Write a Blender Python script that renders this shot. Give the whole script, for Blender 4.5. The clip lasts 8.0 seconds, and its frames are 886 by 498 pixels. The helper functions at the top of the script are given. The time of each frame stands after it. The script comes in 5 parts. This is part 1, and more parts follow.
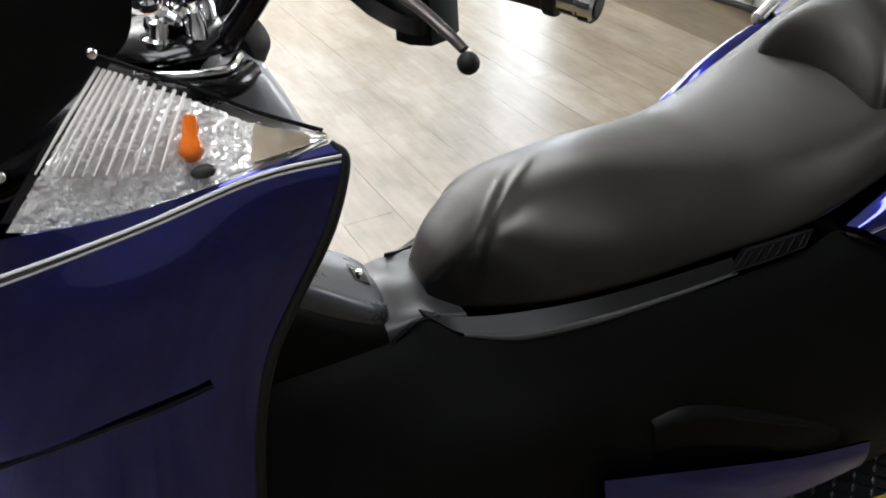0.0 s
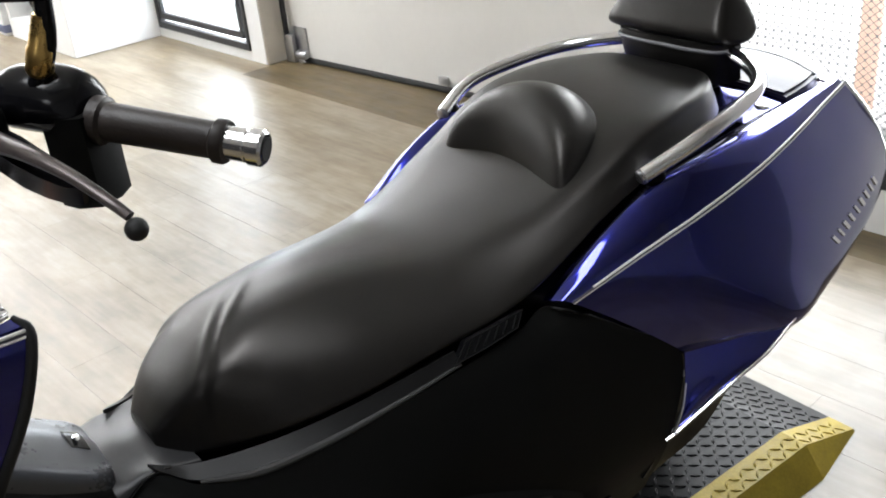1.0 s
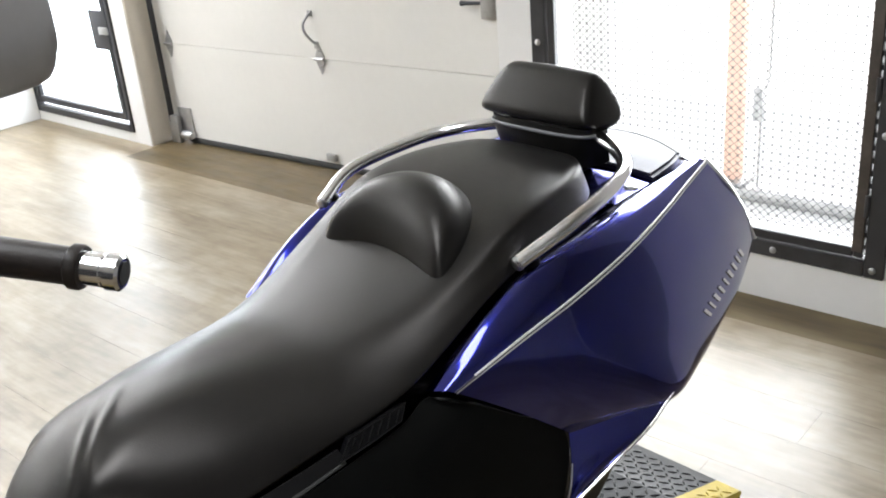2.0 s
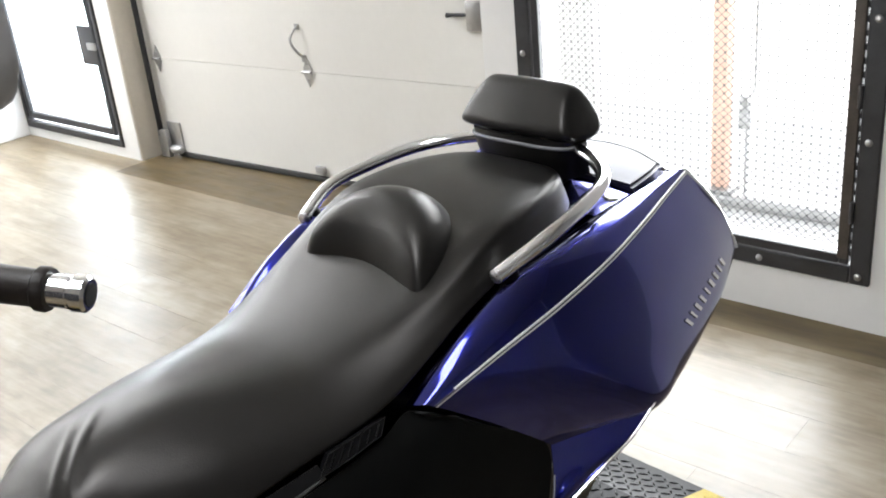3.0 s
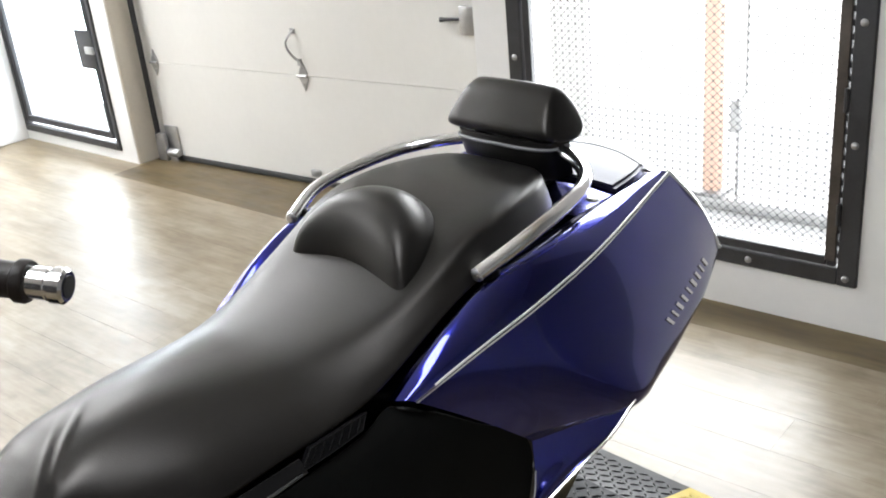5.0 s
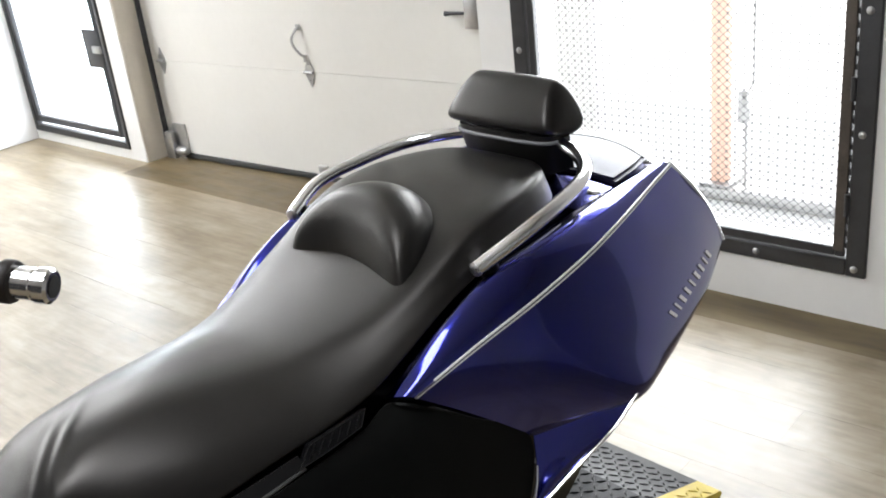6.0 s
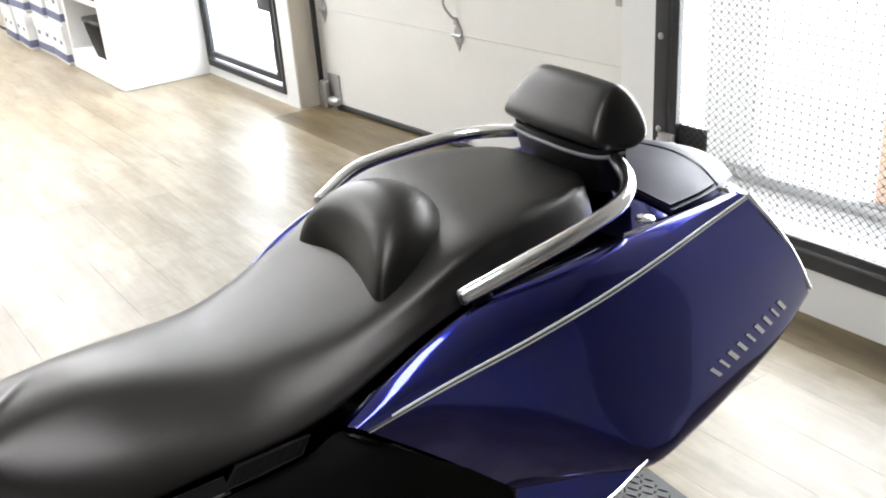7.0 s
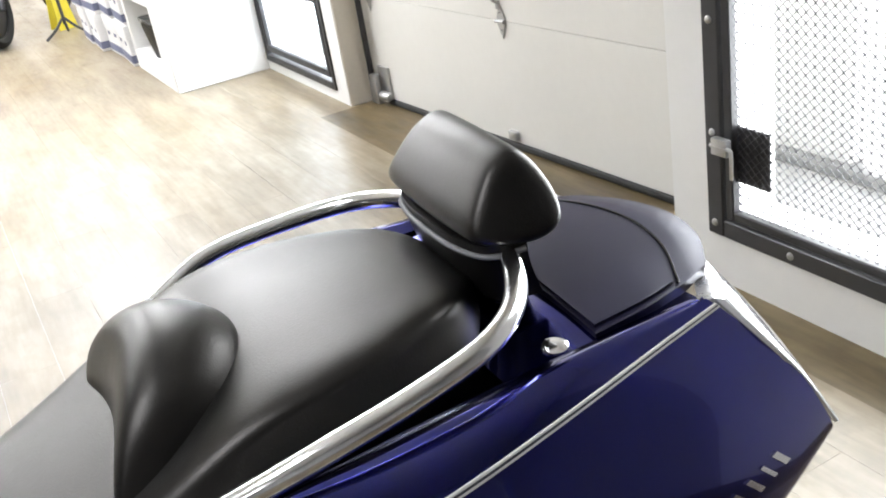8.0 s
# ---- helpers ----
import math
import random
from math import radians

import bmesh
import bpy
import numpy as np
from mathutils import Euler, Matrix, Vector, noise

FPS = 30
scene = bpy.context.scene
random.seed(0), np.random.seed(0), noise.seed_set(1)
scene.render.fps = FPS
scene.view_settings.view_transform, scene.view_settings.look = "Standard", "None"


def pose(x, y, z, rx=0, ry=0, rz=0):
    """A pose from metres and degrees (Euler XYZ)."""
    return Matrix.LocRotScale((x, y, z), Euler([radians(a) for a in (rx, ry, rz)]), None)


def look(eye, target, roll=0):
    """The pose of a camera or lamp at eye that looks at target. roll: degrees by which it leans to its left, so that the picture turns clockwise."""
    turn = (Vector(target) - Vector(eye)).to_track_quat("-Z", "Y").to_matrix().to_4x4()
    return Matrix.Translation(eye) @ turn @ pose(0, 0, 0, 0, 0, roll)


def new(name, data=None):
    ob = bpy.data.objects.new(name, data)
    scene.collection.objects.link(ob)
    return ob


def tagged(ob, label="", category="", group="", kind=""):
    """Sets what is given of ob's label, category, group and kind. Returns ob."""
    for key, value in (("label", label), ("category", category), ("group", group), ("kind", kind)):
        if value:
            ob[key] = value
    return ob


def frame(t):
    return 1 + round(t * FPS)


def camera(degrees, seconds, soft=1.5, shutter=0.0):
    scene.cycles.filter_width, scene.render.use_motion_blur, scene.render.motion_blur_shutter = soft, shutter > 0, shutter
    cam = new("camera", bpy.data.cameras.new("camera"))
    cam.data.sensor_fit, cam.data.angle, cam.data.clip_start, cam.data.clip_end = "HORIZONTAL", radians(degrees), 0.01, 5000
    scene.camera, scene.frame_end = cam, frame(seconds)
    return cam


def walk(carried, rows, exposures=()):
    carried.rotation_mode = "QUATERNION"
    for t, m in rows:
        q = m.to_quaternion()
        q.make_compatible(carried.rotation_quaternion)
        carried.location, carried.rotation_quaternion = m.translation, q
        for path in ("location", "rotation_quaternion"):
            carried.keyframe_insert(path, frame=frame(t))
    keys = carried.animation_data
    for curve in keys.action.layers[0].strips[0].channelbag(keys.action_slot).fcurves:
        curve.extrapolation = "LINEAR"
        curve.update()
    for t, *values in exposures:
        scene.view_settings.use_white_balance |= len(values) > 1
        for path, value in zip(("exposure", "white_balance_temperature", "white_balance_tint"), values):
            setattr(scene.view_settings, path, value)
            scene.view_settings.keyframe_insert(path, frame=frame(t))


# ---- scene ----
cam = camera(48.82, 8.0, 1.9)
PATH = [  # seconds, eye, rotation in degrees
    (0, (0.422, 0.458, 1.496), (59.07, 3.57, -25.48)),
    (0.5, (0.455, 0.468, 1.505), (60.88, 4.66, -35.29)),
    (1, (0.479, 0.458, 1.531), (62.76, 4.92, -43.07)),
    (1.5, (0.499, 0.455, 1.551), (64.10, 4.96, -47.57)),
    (2, (0.512, 0.440, 1.570), (66.06, 4.66, -49.46)),
    (3.5, (0.531, 0.409, 1.576), (66.59, 5.26, -50.08)),
    (4, (0.529, 0.397, 1.571), (66.33, 4.93, -50.07)),
    (4.5, (0.525, 0.384, 1.575), (66.79, 5.10, -49.96)),
    (6, (0.547, 0.361, 1.570), (66.60, 6.11, -49.47)),
    (6.5, (0.681, 0.340, 1.557), (66.09, 5.73, -43.41)),
    (7, (0.910, 0.302, 1.554), (65.32, 3.78, -36.21)),
    (7.5, (1.182, 0.437, 1.498), (66.02, 2.13, -31.90)),
    (8, (1.541, 0.540, 1.492), (64.03, 8.81, -29.61)),
]
EXPOSURES = [(0.0, 0.01), (1.0, 0.09), (2.0, 0.25), (8.0, 0.29)]
walk(cam, [(t, pose(*eye, *turn)) for t, eye, turn in PATH], EXPOSURES)

# ---- light ----
world = bpy.data.worlds.new("sky")
scene.world = world
world.use_nodes = True
wn = world.node_tree.nodes
sky = wn.new("ShaderNodeTexSky")
sky.sky_type, sky.sun_disc, sky.sun_elevation, sky.sun_rotation = "NISHITA", False, radians(35), radians(-23)
world.node_tree.links.new(sky.outputs[0], wn["Background"].inputs[0])
wn["Background"].inputs[1].default_value = 0.15


def area(name, m, w, h, power, color=(1, 1, 1)):
    data = bpy.data.lights.new(name, "AREA")
    data.shape, data.size, data.size_y, data.energy, data.color = "RECTANGLE", w, h, power, color
    ob = new(name, data)
    ob.matrix_world = m
    return ob


sun = bpy.data.lights.new("sun", "SUN")
sun.energy, sun.angle, sun.color = 5.0, radians(0.6), (1, 0.96, 0.9)
new("sun", sun).matrix_world = look((-2, 14, 9), (3, 2, 0))

# daylight in the two gated openings
area("gate_daylight", look((3.62, 1.9, 1.15), (0, 1.9, 0.7)), 1.2, 1.9, 88, (0.93, 0.97, 1))
area("door_daylight", look((3.62, 5.92, 1.1), (0, 5.6, 0.5)), 1.0, 1.9, 52, (0.82, 0.90, 1))
# added ceiling fill, all out of view, placed to light floor and scooter
LAMPS = [(-2.4, -0.7, 10), (0.4, 1.4, 34), (2.5, 5.6, 50), (0.6, 6.6, 24)] + [(x, y, 42) for x, y in ((-1.7, 8.5), (0.4, 8.5), (2.5, 8.5), (-1.7, 10.6), (0.4, 10.6), (2.5, 10.6))]
for lx, ly, watts in LAMPS:
    area("added_ceiling_fill", pose(lx, ly, 2.83), 1.2, 0.9, watts, (0.925, 0.955, 1))


# ---- materials ----
def material(name, base, rough=0.5, metal=0.0, coat=0.0, spec=0.5, emit=None):
    m = bpy.data.materials.new(name)
    m.use_nodes = True
    b = m.node_tree.nodes["Principled BSDF"]
    b.inputs["Base Color"].default_value = (*base, 1)
    b.inputs["Roughness"].default_value = rough
    b.inputs["Metallic"].default_value = metal
    b.inputs["Coat Weight"].default_value = coat
    b.inputs["Coat Roughness"].default_value = 0.03
    b.inputs["Specular IOR Level"].default_value = spec
    if emit:
        b.inputs["Emission Color"].default_value = (*emit[:3], 1)
        b.inputs["Emission Strength"].default_value = emit[3]
    return m


def add(m, kind, **values):
    node = m.node_tree.nodes.new(kind)
    for key, value in values.items():
        node.inputs[key].default_value = value
    return node


def wire(m, a, out, b, inp):
    m.node_tree.links.new(a.outputs[out], b.inputs[inp])


def bsdf(m):
    return m.node_tree.nodes["Principled BSDF"]


def coords(m, scale=(1, 1, 1), rot=(0, 0, 0)):
    tex, mp = add(m, "ShaderNodeTexCoord"), add(m, "ShaderNodeMapping")
    mp.inputs["Scale"].default_value, mp.inputs["Rotation"].default_value = scale, rot
    wire(m, tex, "Object", mp, "Vector")
    return mp


def noisy(m, scale, detail=4.0, rough=0.6, stretch=(1, 1, 1)):
    n = add(m, "ShaderNodeTexNoise", Scale=scale, Detail=detail, Roughness=rough)
    wire(m, coords(m, stretch), "Vector", n, "Vector")
    return n


def ramp(m, src, out, stops):
    r = add(m, "ShaderNodeValToRGB")
    els = r.color_ramp.elements
    while len(els) < len(stops):
        els.new(0.5)
    for e, (at, c) in zip(els, stops):
        e.position, e.color = at, (*c, 1)
    wire(m, src, out, r, "Fac")
    return r


def span(m, src, out, lo, hi, a=0.3, b=0.7):
    r = add(m, "ShaderNodeMapRange")
    for k, v in zip(("From Min", "From Max", "To Min", "To Max"), (a, b, lo, hi)):
        r.inputs[k].default_value = v
    wire(m, src, out, r, "Value")
    return r


def relief(m, src, out, strength, distance):
    b = add(m, "ShaderNodeBump", Strength=strength, Distance=distance)
    wire(m, src, out, b, "Height")
    wire(m, b, "Normal", bsdf(m), "Normal")
    return b


def worn(m, base, spread, scale=6.0, rough=(0.4, 0.6), bump=(0.1, 0.001, 300.0)):
    """Variation of colour and gloss at two scales, and a fine relief."""
    big, fine = noisy(m, scale), noisy(m, scale * 14, 3)
    mix = add(m, "ShaderNodeMath")
    mix.operation = "MULTIPLY_ADD"
    mix.inputs[1].default_value = 0.35
    wire(m, fine, "Fac", mix, 0)
    half = add(m, "ShaderNodeMath")
    half.operation = "MULTIPLY"
    half.inputs[1].default_value = 0.65
    wire(m, big, "Fac", half, 0)
    wire(m, half, 0, mix, 2)
    r = ramp(m, mix, 0, [(0.3, tuple(c * (1 - spread) for c in base)), (0.7, tuple(min(1, c * (1 + spread)) for c in base))])
    wire(m, r, "Color", bsdf(m), "Base Color")
    wire(m, span(m, mix, 0, *rough), "Result", bsdf(m), "Roughness")
    if bump:
        relief(m, noisy(m, bump[2], 2), "Fac", bump[0], bump[1])
    return m


PAINT = material("blue_metallic_paint", (0.015, 0.02, 0.2), 0.17, 1.0, 1.0)
bsdf(PAINT).inputs["Coat IOR"].default_value = 1.57
flake = noisy(PAINT, 1800, 1)
wire(PAINT, ramp(PAINT, flake, "Fac", [(0.3, (0.006, 0.008, 0.135)), (0.75, (0.016, 0.022, 0.31))]), "Color", bsdf(PAINT), "Base Color")
VINYL = worn(material("black_seat_vinyl", (0.006, 0.0058, 0.0058), 0.42, spec=0.39), (0.0050, 0.0047, 0.0045), 0.3, 5, (0.30, 0.40), (0.45, 0.0006, 420))
bsdf(VINYL).inputs["Specular Tint"].default_value = (1.0, 0.95, 0.91, 1)
GREYVINYL = worn(material("grey_piping_vinyl", (0.16, 0.16, 0.17), 0.5), (0.16, 0.16, 0.17), 0.1, 20, (0.4, 0.6), None)
PLASTIC = worn(material("black_textured_plastic", (0.004, 0.004, 0.004), 0.5, spec=0.11), (0.0032, 0.0034, 0.0032), 0.3, 7, (0.38, 0.55), (0.3, 0.0005, 900))
GREYPLASTIC = worn(material("dark_grey_trim_plastic", (0.009, 0.009, 0.0093), 0.4, spec=0.16), (0.009, 0.009, 0.0093), 0.25, 12, (0.33, 0.46), (0.25, 0.0005, 900))
LIDGREY = worn(material("dark_silver_lid_paint", (0.09, 0.094, 0.105), 0.3, 0.4), (0.09, 0.094, 0.105), 0.1, 10, (0.24, 0.34), None)
GLOSS = worn(material("gloss_black_plastic", (0.004, 0.004, 0.005), 0.2, spec=0.3), (0.004, 0.004, 0.005), 0.3, 8, (0.12, 0.26), None)
RUBBER = worn(material("black_rubber", (0.012, 0.012, 0.012), 0.6, spec=0.3), (0.012, 0.012, 0.012), 0.3, 20, (0.5, 0.7), (0.4, 0.001, 400))
GRIPRUBBER = worn(material("worn_grip_rubber", (0.02, 0.015, 0.013), 0.5, spec=0.4), (0.02, 0.015, 0.013), 0.5, 22, (0.34, 0.55), (0.5, 0.0012, 120))
CHROME = worn(material("chrome", (0.88, 0.88, 0.89), 0.1, 1.0), (0.88, 0.88, 0.89), 0.04, 30, (0.10, 0.20), None)
LEVER = worn(material("worn_dark_lever", (0.07, 0.058, 0.055), 0.35, 0.5), (0.07, 0.058, 0.055), 0.4, 30, (0.26, 0.42), None)
ALU = worn(material("brushed_aluminium", (0.6, 0.6, 0.62), 0.3, 1.0), (0.6, 0.6, 0.62), 0.1, 20, (0.2, 0.36), None)
SATIN = worn(material("satin_grey_panel", (0.36, 0.37, 0.39), 0.4, 0.1), (0.36, 0.37, 0.39), 0.08, 9, (0.3, 0.42), None)
SILVER = worn(material("silver_mirror_shell", (0.55, 0.55, 0.56), 0.4, 0.1), (0.55, 0.55, 0.56), 0.06, 9, (0.34, 0.45), None)
DARKMETAL = worn(material("dark_cast_metal", (0.05, 0.05, 0.055), 0.4, 0.8), (0.05, 0.05, 0.055), 0.3, 15, (0.3, 0.5), (0.3, 0.001, 150))
BRASS = worn(material("brass_fitting", (0.55, 0.36, 0.12), 0.3, 1.0), (0.55, 0.36, 0.12), 0.2, 30, (0.2, 0.4), None)
STRIPE = material("silver_pinstripe", (0.75, 0.75, 0.74), 0.35, 0.15)
# body blue darkened and dulled, so the lid's dim reflections sit in its colour
LIDDARKENED = worn(material("darkened_lid_blue", (0.012, 0.011, 0.030), 0.42, 0.2, spec=0.2), (0.012, 0.011, 0.030), 0.15, 10, (0.33, 0.43), None)
TUNNELGREY = worn(material("grey_tunnel_plastic", (0.03, 0.03, 0.032), 0.4, spec=0.35), (0.03, 0.03, 0.032), 0.2, 12, (0.3, 0.44), (0.25, 0.0005, 900))
DARKSTRIPE = material("dark_pinstripe", (0.06, 0.06, 0.075), 0.3, 0.3)
LENS = material("clear_lens", (0.9, 0.9, 0.9), 0.06)
bsdf(LENS).inputs["Transmission Weight"].default_value = 1.0
bsdf(LENS).inputs["IOR"].default_value = 1.4
relief(LENS, noisy(LENS, 90, 2), "Fac", 0.25, 0.004)
REFLECTOR = worn(material("bright_reflector", (0.86, 0.82, 0.77), 0.25, 0.4), (0.84, 0.79, 0.73), 0.4, 22, (0.15, 0.35), (1.0, 0.008, 60))
RIB = worn(material("lens_rib", (0.85, 0.82, 0.78), 0.2, 0.0), (0.85, 0.82, 0.78), 0.15, 30, (0.12, 0.3), None)
BEIGE = worn(material("dull_beige_plastic", (0.34, 0.28, 0.20), 0.4), (0.34, 0.28, 0.20), 0.25, 40, (0.3, 0.5), None)
AMBER = material("amber_bulb", (0.75, 0.16, 0.01), 0.2, 0.0, 0.5)
TAILLENS = material("pale_tail_lens", (0.75, 0.76, 0.78), 0.12, 0.2, 1.0)
DIAMOND = worn(material("black_diamond_plate", (0.005, 0.0054, 0.0066), 0.4, 0.0, spec=0.15), (0.005, 0.0054, 0.0066), 0.35, 8, (0.26, 0.42), (0.2, 0.001, 120))
YELLOW = worn(material("worn_yellow_paint", (0.40, 0.30, 0.035), 0.45, spec=0.25), (0.40, 0.30, 0.035), 0.3, 9, (0.38, 0.62), (0.3, 0.001, 120))
YELLOWPLASTIC = worn(material("yellow_plastic", (0.62, 0.52, 0.04), 0.4), (0.62, 0.52, 0.04), 0.12, 9, (0.35, 0.5), None)
WHITEWALL = worn(material("white_wall_paint", (0.82, 0.82, 0.81), 0.6), (0.82, 0.82, 0.81), 0.03, 2, (0.5, 0.7), (0.12, 0.001, 160))
CREAM = worn(material("cream_jamb_paint", (0.70, 0.65, 0.57), 0.55), (0.70, 0.65, 0.57), 0.08, 3, (0.45, 0.65), (0.12, 0.001, 160))
DOORPAINT = worn(material("off_white_door_paint", (0.74, 0.73, 0.695), 0.45), (0.74, 0.73, 0.695), 0.03, 2, (0.36, 0.5), (0.08, 0.001, 250))
IRON = worn(material("black_painted_iron", (0.03, 0.03, 0.033), 0.45), (0.03, 0.03, 0.033), 0.4, 12, (0.35, 0.6), (0.2, 0.001, 200))
GALV = worn(material("galvanised_steel", (0.42, 0.42, 0.42), 0.4, 0.8), (0.42, 0.42, 0.42), 0.2, 25, (0.3, 0.5), None)
STILE = worn(material("rubbed_brown_iron", (0.075, 0.062, 0.052), 0.5, 0.3), (0.075, 0.062, 0.052), 0.45, 14, (0.4, 0.65), (0.2, 0.001, 160))
SEAL = worn(material("black_door_seal", (0.03, 0.03, 0.03), 0.7), (0.03, 0.03, 0.03), 0.4, 15, (0.6, 0.8), None)
CARTON = worn(material("white_carton", (0.72, 0.72, 0.72), 0.6), (0.72, 0.72, 0.72), 0.05, 6, (0.5, 0.7), None)
DARKBOX = worn(material("dark_brown_card", (0.03, 0.025, 0.023), 0.6), (0.03, 0.025, 0.023), 0.2, 8, (0.5, 0.7), None)
PURPLE = worn(material("purple_print", (0.13, 0.04, 0.22), 0.4), (0.13, 0.04, 0.22), 0.2, 10, (0.3, 0.5), None)
NAVY = worn(material("faded_navy_print", (0.13, 0.14, 0.22), 0.6), (0.13, 0.14, 0.22), 0.25, 14, (0.5, 0.7), None)
GREYWALL = worn(material("grey_wall_paint", (0.42, 0.42, 0.43), 0.7), (0.42, 0.42, 0.43), 0.06, 2, (0.6, 0.8), (0.12, 0.001, 160))
DARKWALL = worn(material("charcoal_wall_paint", (0.035, 0.035, 0.038), 0.7), (0.035, 0.035, 0.038), 0.1, 2, (0.6, 0.8), (0.12, 0.001, 160))
CEILING = worn(material("white_ceiling", (0.8, 0.8, 0.79), 0.8), (0.8, 0.8, 0.79), 0.03, 3, (0.7, 0.9), None)
GLASS = material("pane_glass", (0.95, 0.97, 0.97), 0.02)
bsdf(GLASS).inputs["Transmission Weight"].default_value = 1.0
bsdf(GLASS).inputs["IOR"].default_value = 1.45
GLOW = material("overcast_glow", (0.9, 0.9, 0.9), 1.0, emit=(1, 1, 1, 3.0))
PIERWHITE = worn(material("white_render", (0.92, 0.92, 0.91), 0.8), (0.92, 0.92, 0.91), 0.04, 5, (0.7, 0.9), None)
ORANGE = worn(material("orange_post_paint", (0.80, 0.52, 0.40), 0.7), (0.80, 0.52, 0.40), 0.1, 5, (0.6, 0.8), None)
CONCRETE = worn(material("pale_concrete", (0.74, 0.74, 0.72), 0.8), (0.74, 0.74, 0.72), 0.1, 3, (0.7, 0.9), (0.3, 0.002, 40))
# glow of the added panels; the upward one brightens the ceiling for reflections
UPGLOW = material("added_ceiling_uplight_glow", (0.9, 0.9, 0.9), 0.5, emit=(0.97, 0.98, 1, 22.0))
TUBEGLOW = material("added_panel_glow", (0.9, 0.9, 0.9), 0.5, emit=(0.97, 0.98, 1, 2.5))


def plank_material(name, dark, mid, light, rough, patch_tint):
    """Printed wood: long streaks along the boards, slow patches of tint, a shade for each board."""
    m = material(name, mid, 0.35)
    geo, info = add(m, "ShaderNodeNewGeometry"), add(m, "ShaderNodeObjectInfo")

    def streaks(scale, detail, stretch):
        mp = add(m, "ShaderNodeMapping")
        mp.inputs["Scale"].default_value = stretch
        n = add(m, "ShaderNodeTexNoise", Scale=scale, Detail=detail, Roughness=0.5)
        wire(m, geo, "Position", mp, "Vector")
        wire(m, mp, "Vector", n, "Vector")
        return n

    def plus(node, out, gain, base, base_out):
        a = add(m, "ShaderNodeMath")
        a.operation = "MULTIPLY_ADD"
        a.inputs[1].default_value = gain
        wire(m, node, out, a, 0)
        wire(m, base, base_out, a, 2)
        return a

    broad, fine, slow = streaks(1.0, 2.0, (9.0, 1.6, 1)), streaks(1.0, 4.0, (55, 6.0, 1)), streaks(0.9, 2.0, (2.2, 1.2, 1))
    total = plus(fine, "Fac", 0.5, broad, "Fac")
    total = plus(info, "Random", 0.12, total, 0)
    total = plus(geo, "Random Per Island", 0.12, total, 0)
    total = span(m, total, 0, 0.0, 1.0, 0.45, 1.3)
    r = ramp(m, total, "Result", [(0.1, dark), (0.5, mid), (0.9, light)])
    r.color_ramp.interpolation = "B_SPLINE"
    bsdf(m).inputs["Specular IOR Level"].default_value = 0.60
    tint = ramp(m, slow, "Fac", [(0.25, patch_tint), (0.75, (1, 1, 1))])
    mul = add(m, "ShaderNodeMixRGB")
    mul.blend_type = "MULTIPLY"
    mul.inputs["Fac"].default_value = 1.0
    wire(m, r, "Color", mul, "Color1")
    wire(m, tint, "Color", mul, "Color2")
    blot = streaks(1.0, 3.0, (14.0, 9.0, 1))
    wire(m, span(m, blot, "Fac", *rough), "Result", bsdf(m), "Roughness")
    wave = streaks(1.0, 2.0, (7.0, 2.4, 1))
    relief(m, plus(fine, "Fac", 0.06, wave, "Fac"), 0, 0.35, 0.004)
    dirt = ramp(m, blot, "Fac", [(0.36, (0.80, 0.77, 0.70)), (0.54, (1, 1, 1))])
    soil = add(m, "ShaderNodeMixRGB")
    soil.blend_type = "MULTIPLY"
    soil.inputs["Fac"].default_value = 1.0
    wire(m, mul, "Color", soil, "Color1")
    wire(m, dirt, "Color", soil, "Color2")
    wire(m, soil, "Color", bsdf(m), "Base Color")
    return m


OAK = plank_material("pale_oak_vinyl", (0.130, 0.102, 0.064), (0.254, 0.217, 0.161), (0.342, 0.314, 0.265), (0.31, 0.43), (0.78, 0.69, 0.54))
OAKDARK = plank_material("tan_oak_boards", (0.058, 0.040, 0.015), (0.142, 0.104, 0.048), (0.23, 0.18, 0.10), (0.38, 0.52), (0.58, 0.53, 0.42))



# ---- building helpers ----
def finish(name, bm, mat, parent=None, label="", sharp=38):
    me = bpy.data.meshes.new(name)
    bmesh.ops.recalc_face_normals(bm, faces=bm.faces)
    bm.to_mesh(me)
    bm.free()
    for poly in me.polygons:
        poly.use_smooth = True
    me.set_sharp_from_angle(angle=radians(sharp))
    me.materials.append(mat)
    ob = new(name, me)
    if parent:
        ob.parent = parent
    if label:
        ob["label"] = label
    return ob


def part(name, bm, mat, parent, label="", sharp=38):
    return finish(name, bm, mat, parent, label, sharp)


def thing(name, m, label, category, group="", kind=""):
    ob = new(name)
    ob.matrix_world = m
    ob.empty_display_size = 0.1
    return tagged(ob, label, category, group, kind)


def box(lo, hi, bevel=0.003, seg=2, bm=None):
    bm = bm or bmesh.new()
    c, s = [(a + b) / 2 for a, b in zip(lo, hi)], [abs(b - a) for a, b in zip(lo, hi)]
    made = bmesh.ops.create_cube(bm, size=1, matrix=Matrix.Translation(c) @ Matrix.Diagonal((*s, 1)))["verts"]
    if bevel:
        edges = list({e for v in made for e in v.link_edges})
        bmesh.ops.bevel(bm, geom=edges, offset=min(bevel, min(s) * 0.45), segments=seg, affect="EDGES", profile=0.5)
    return bm


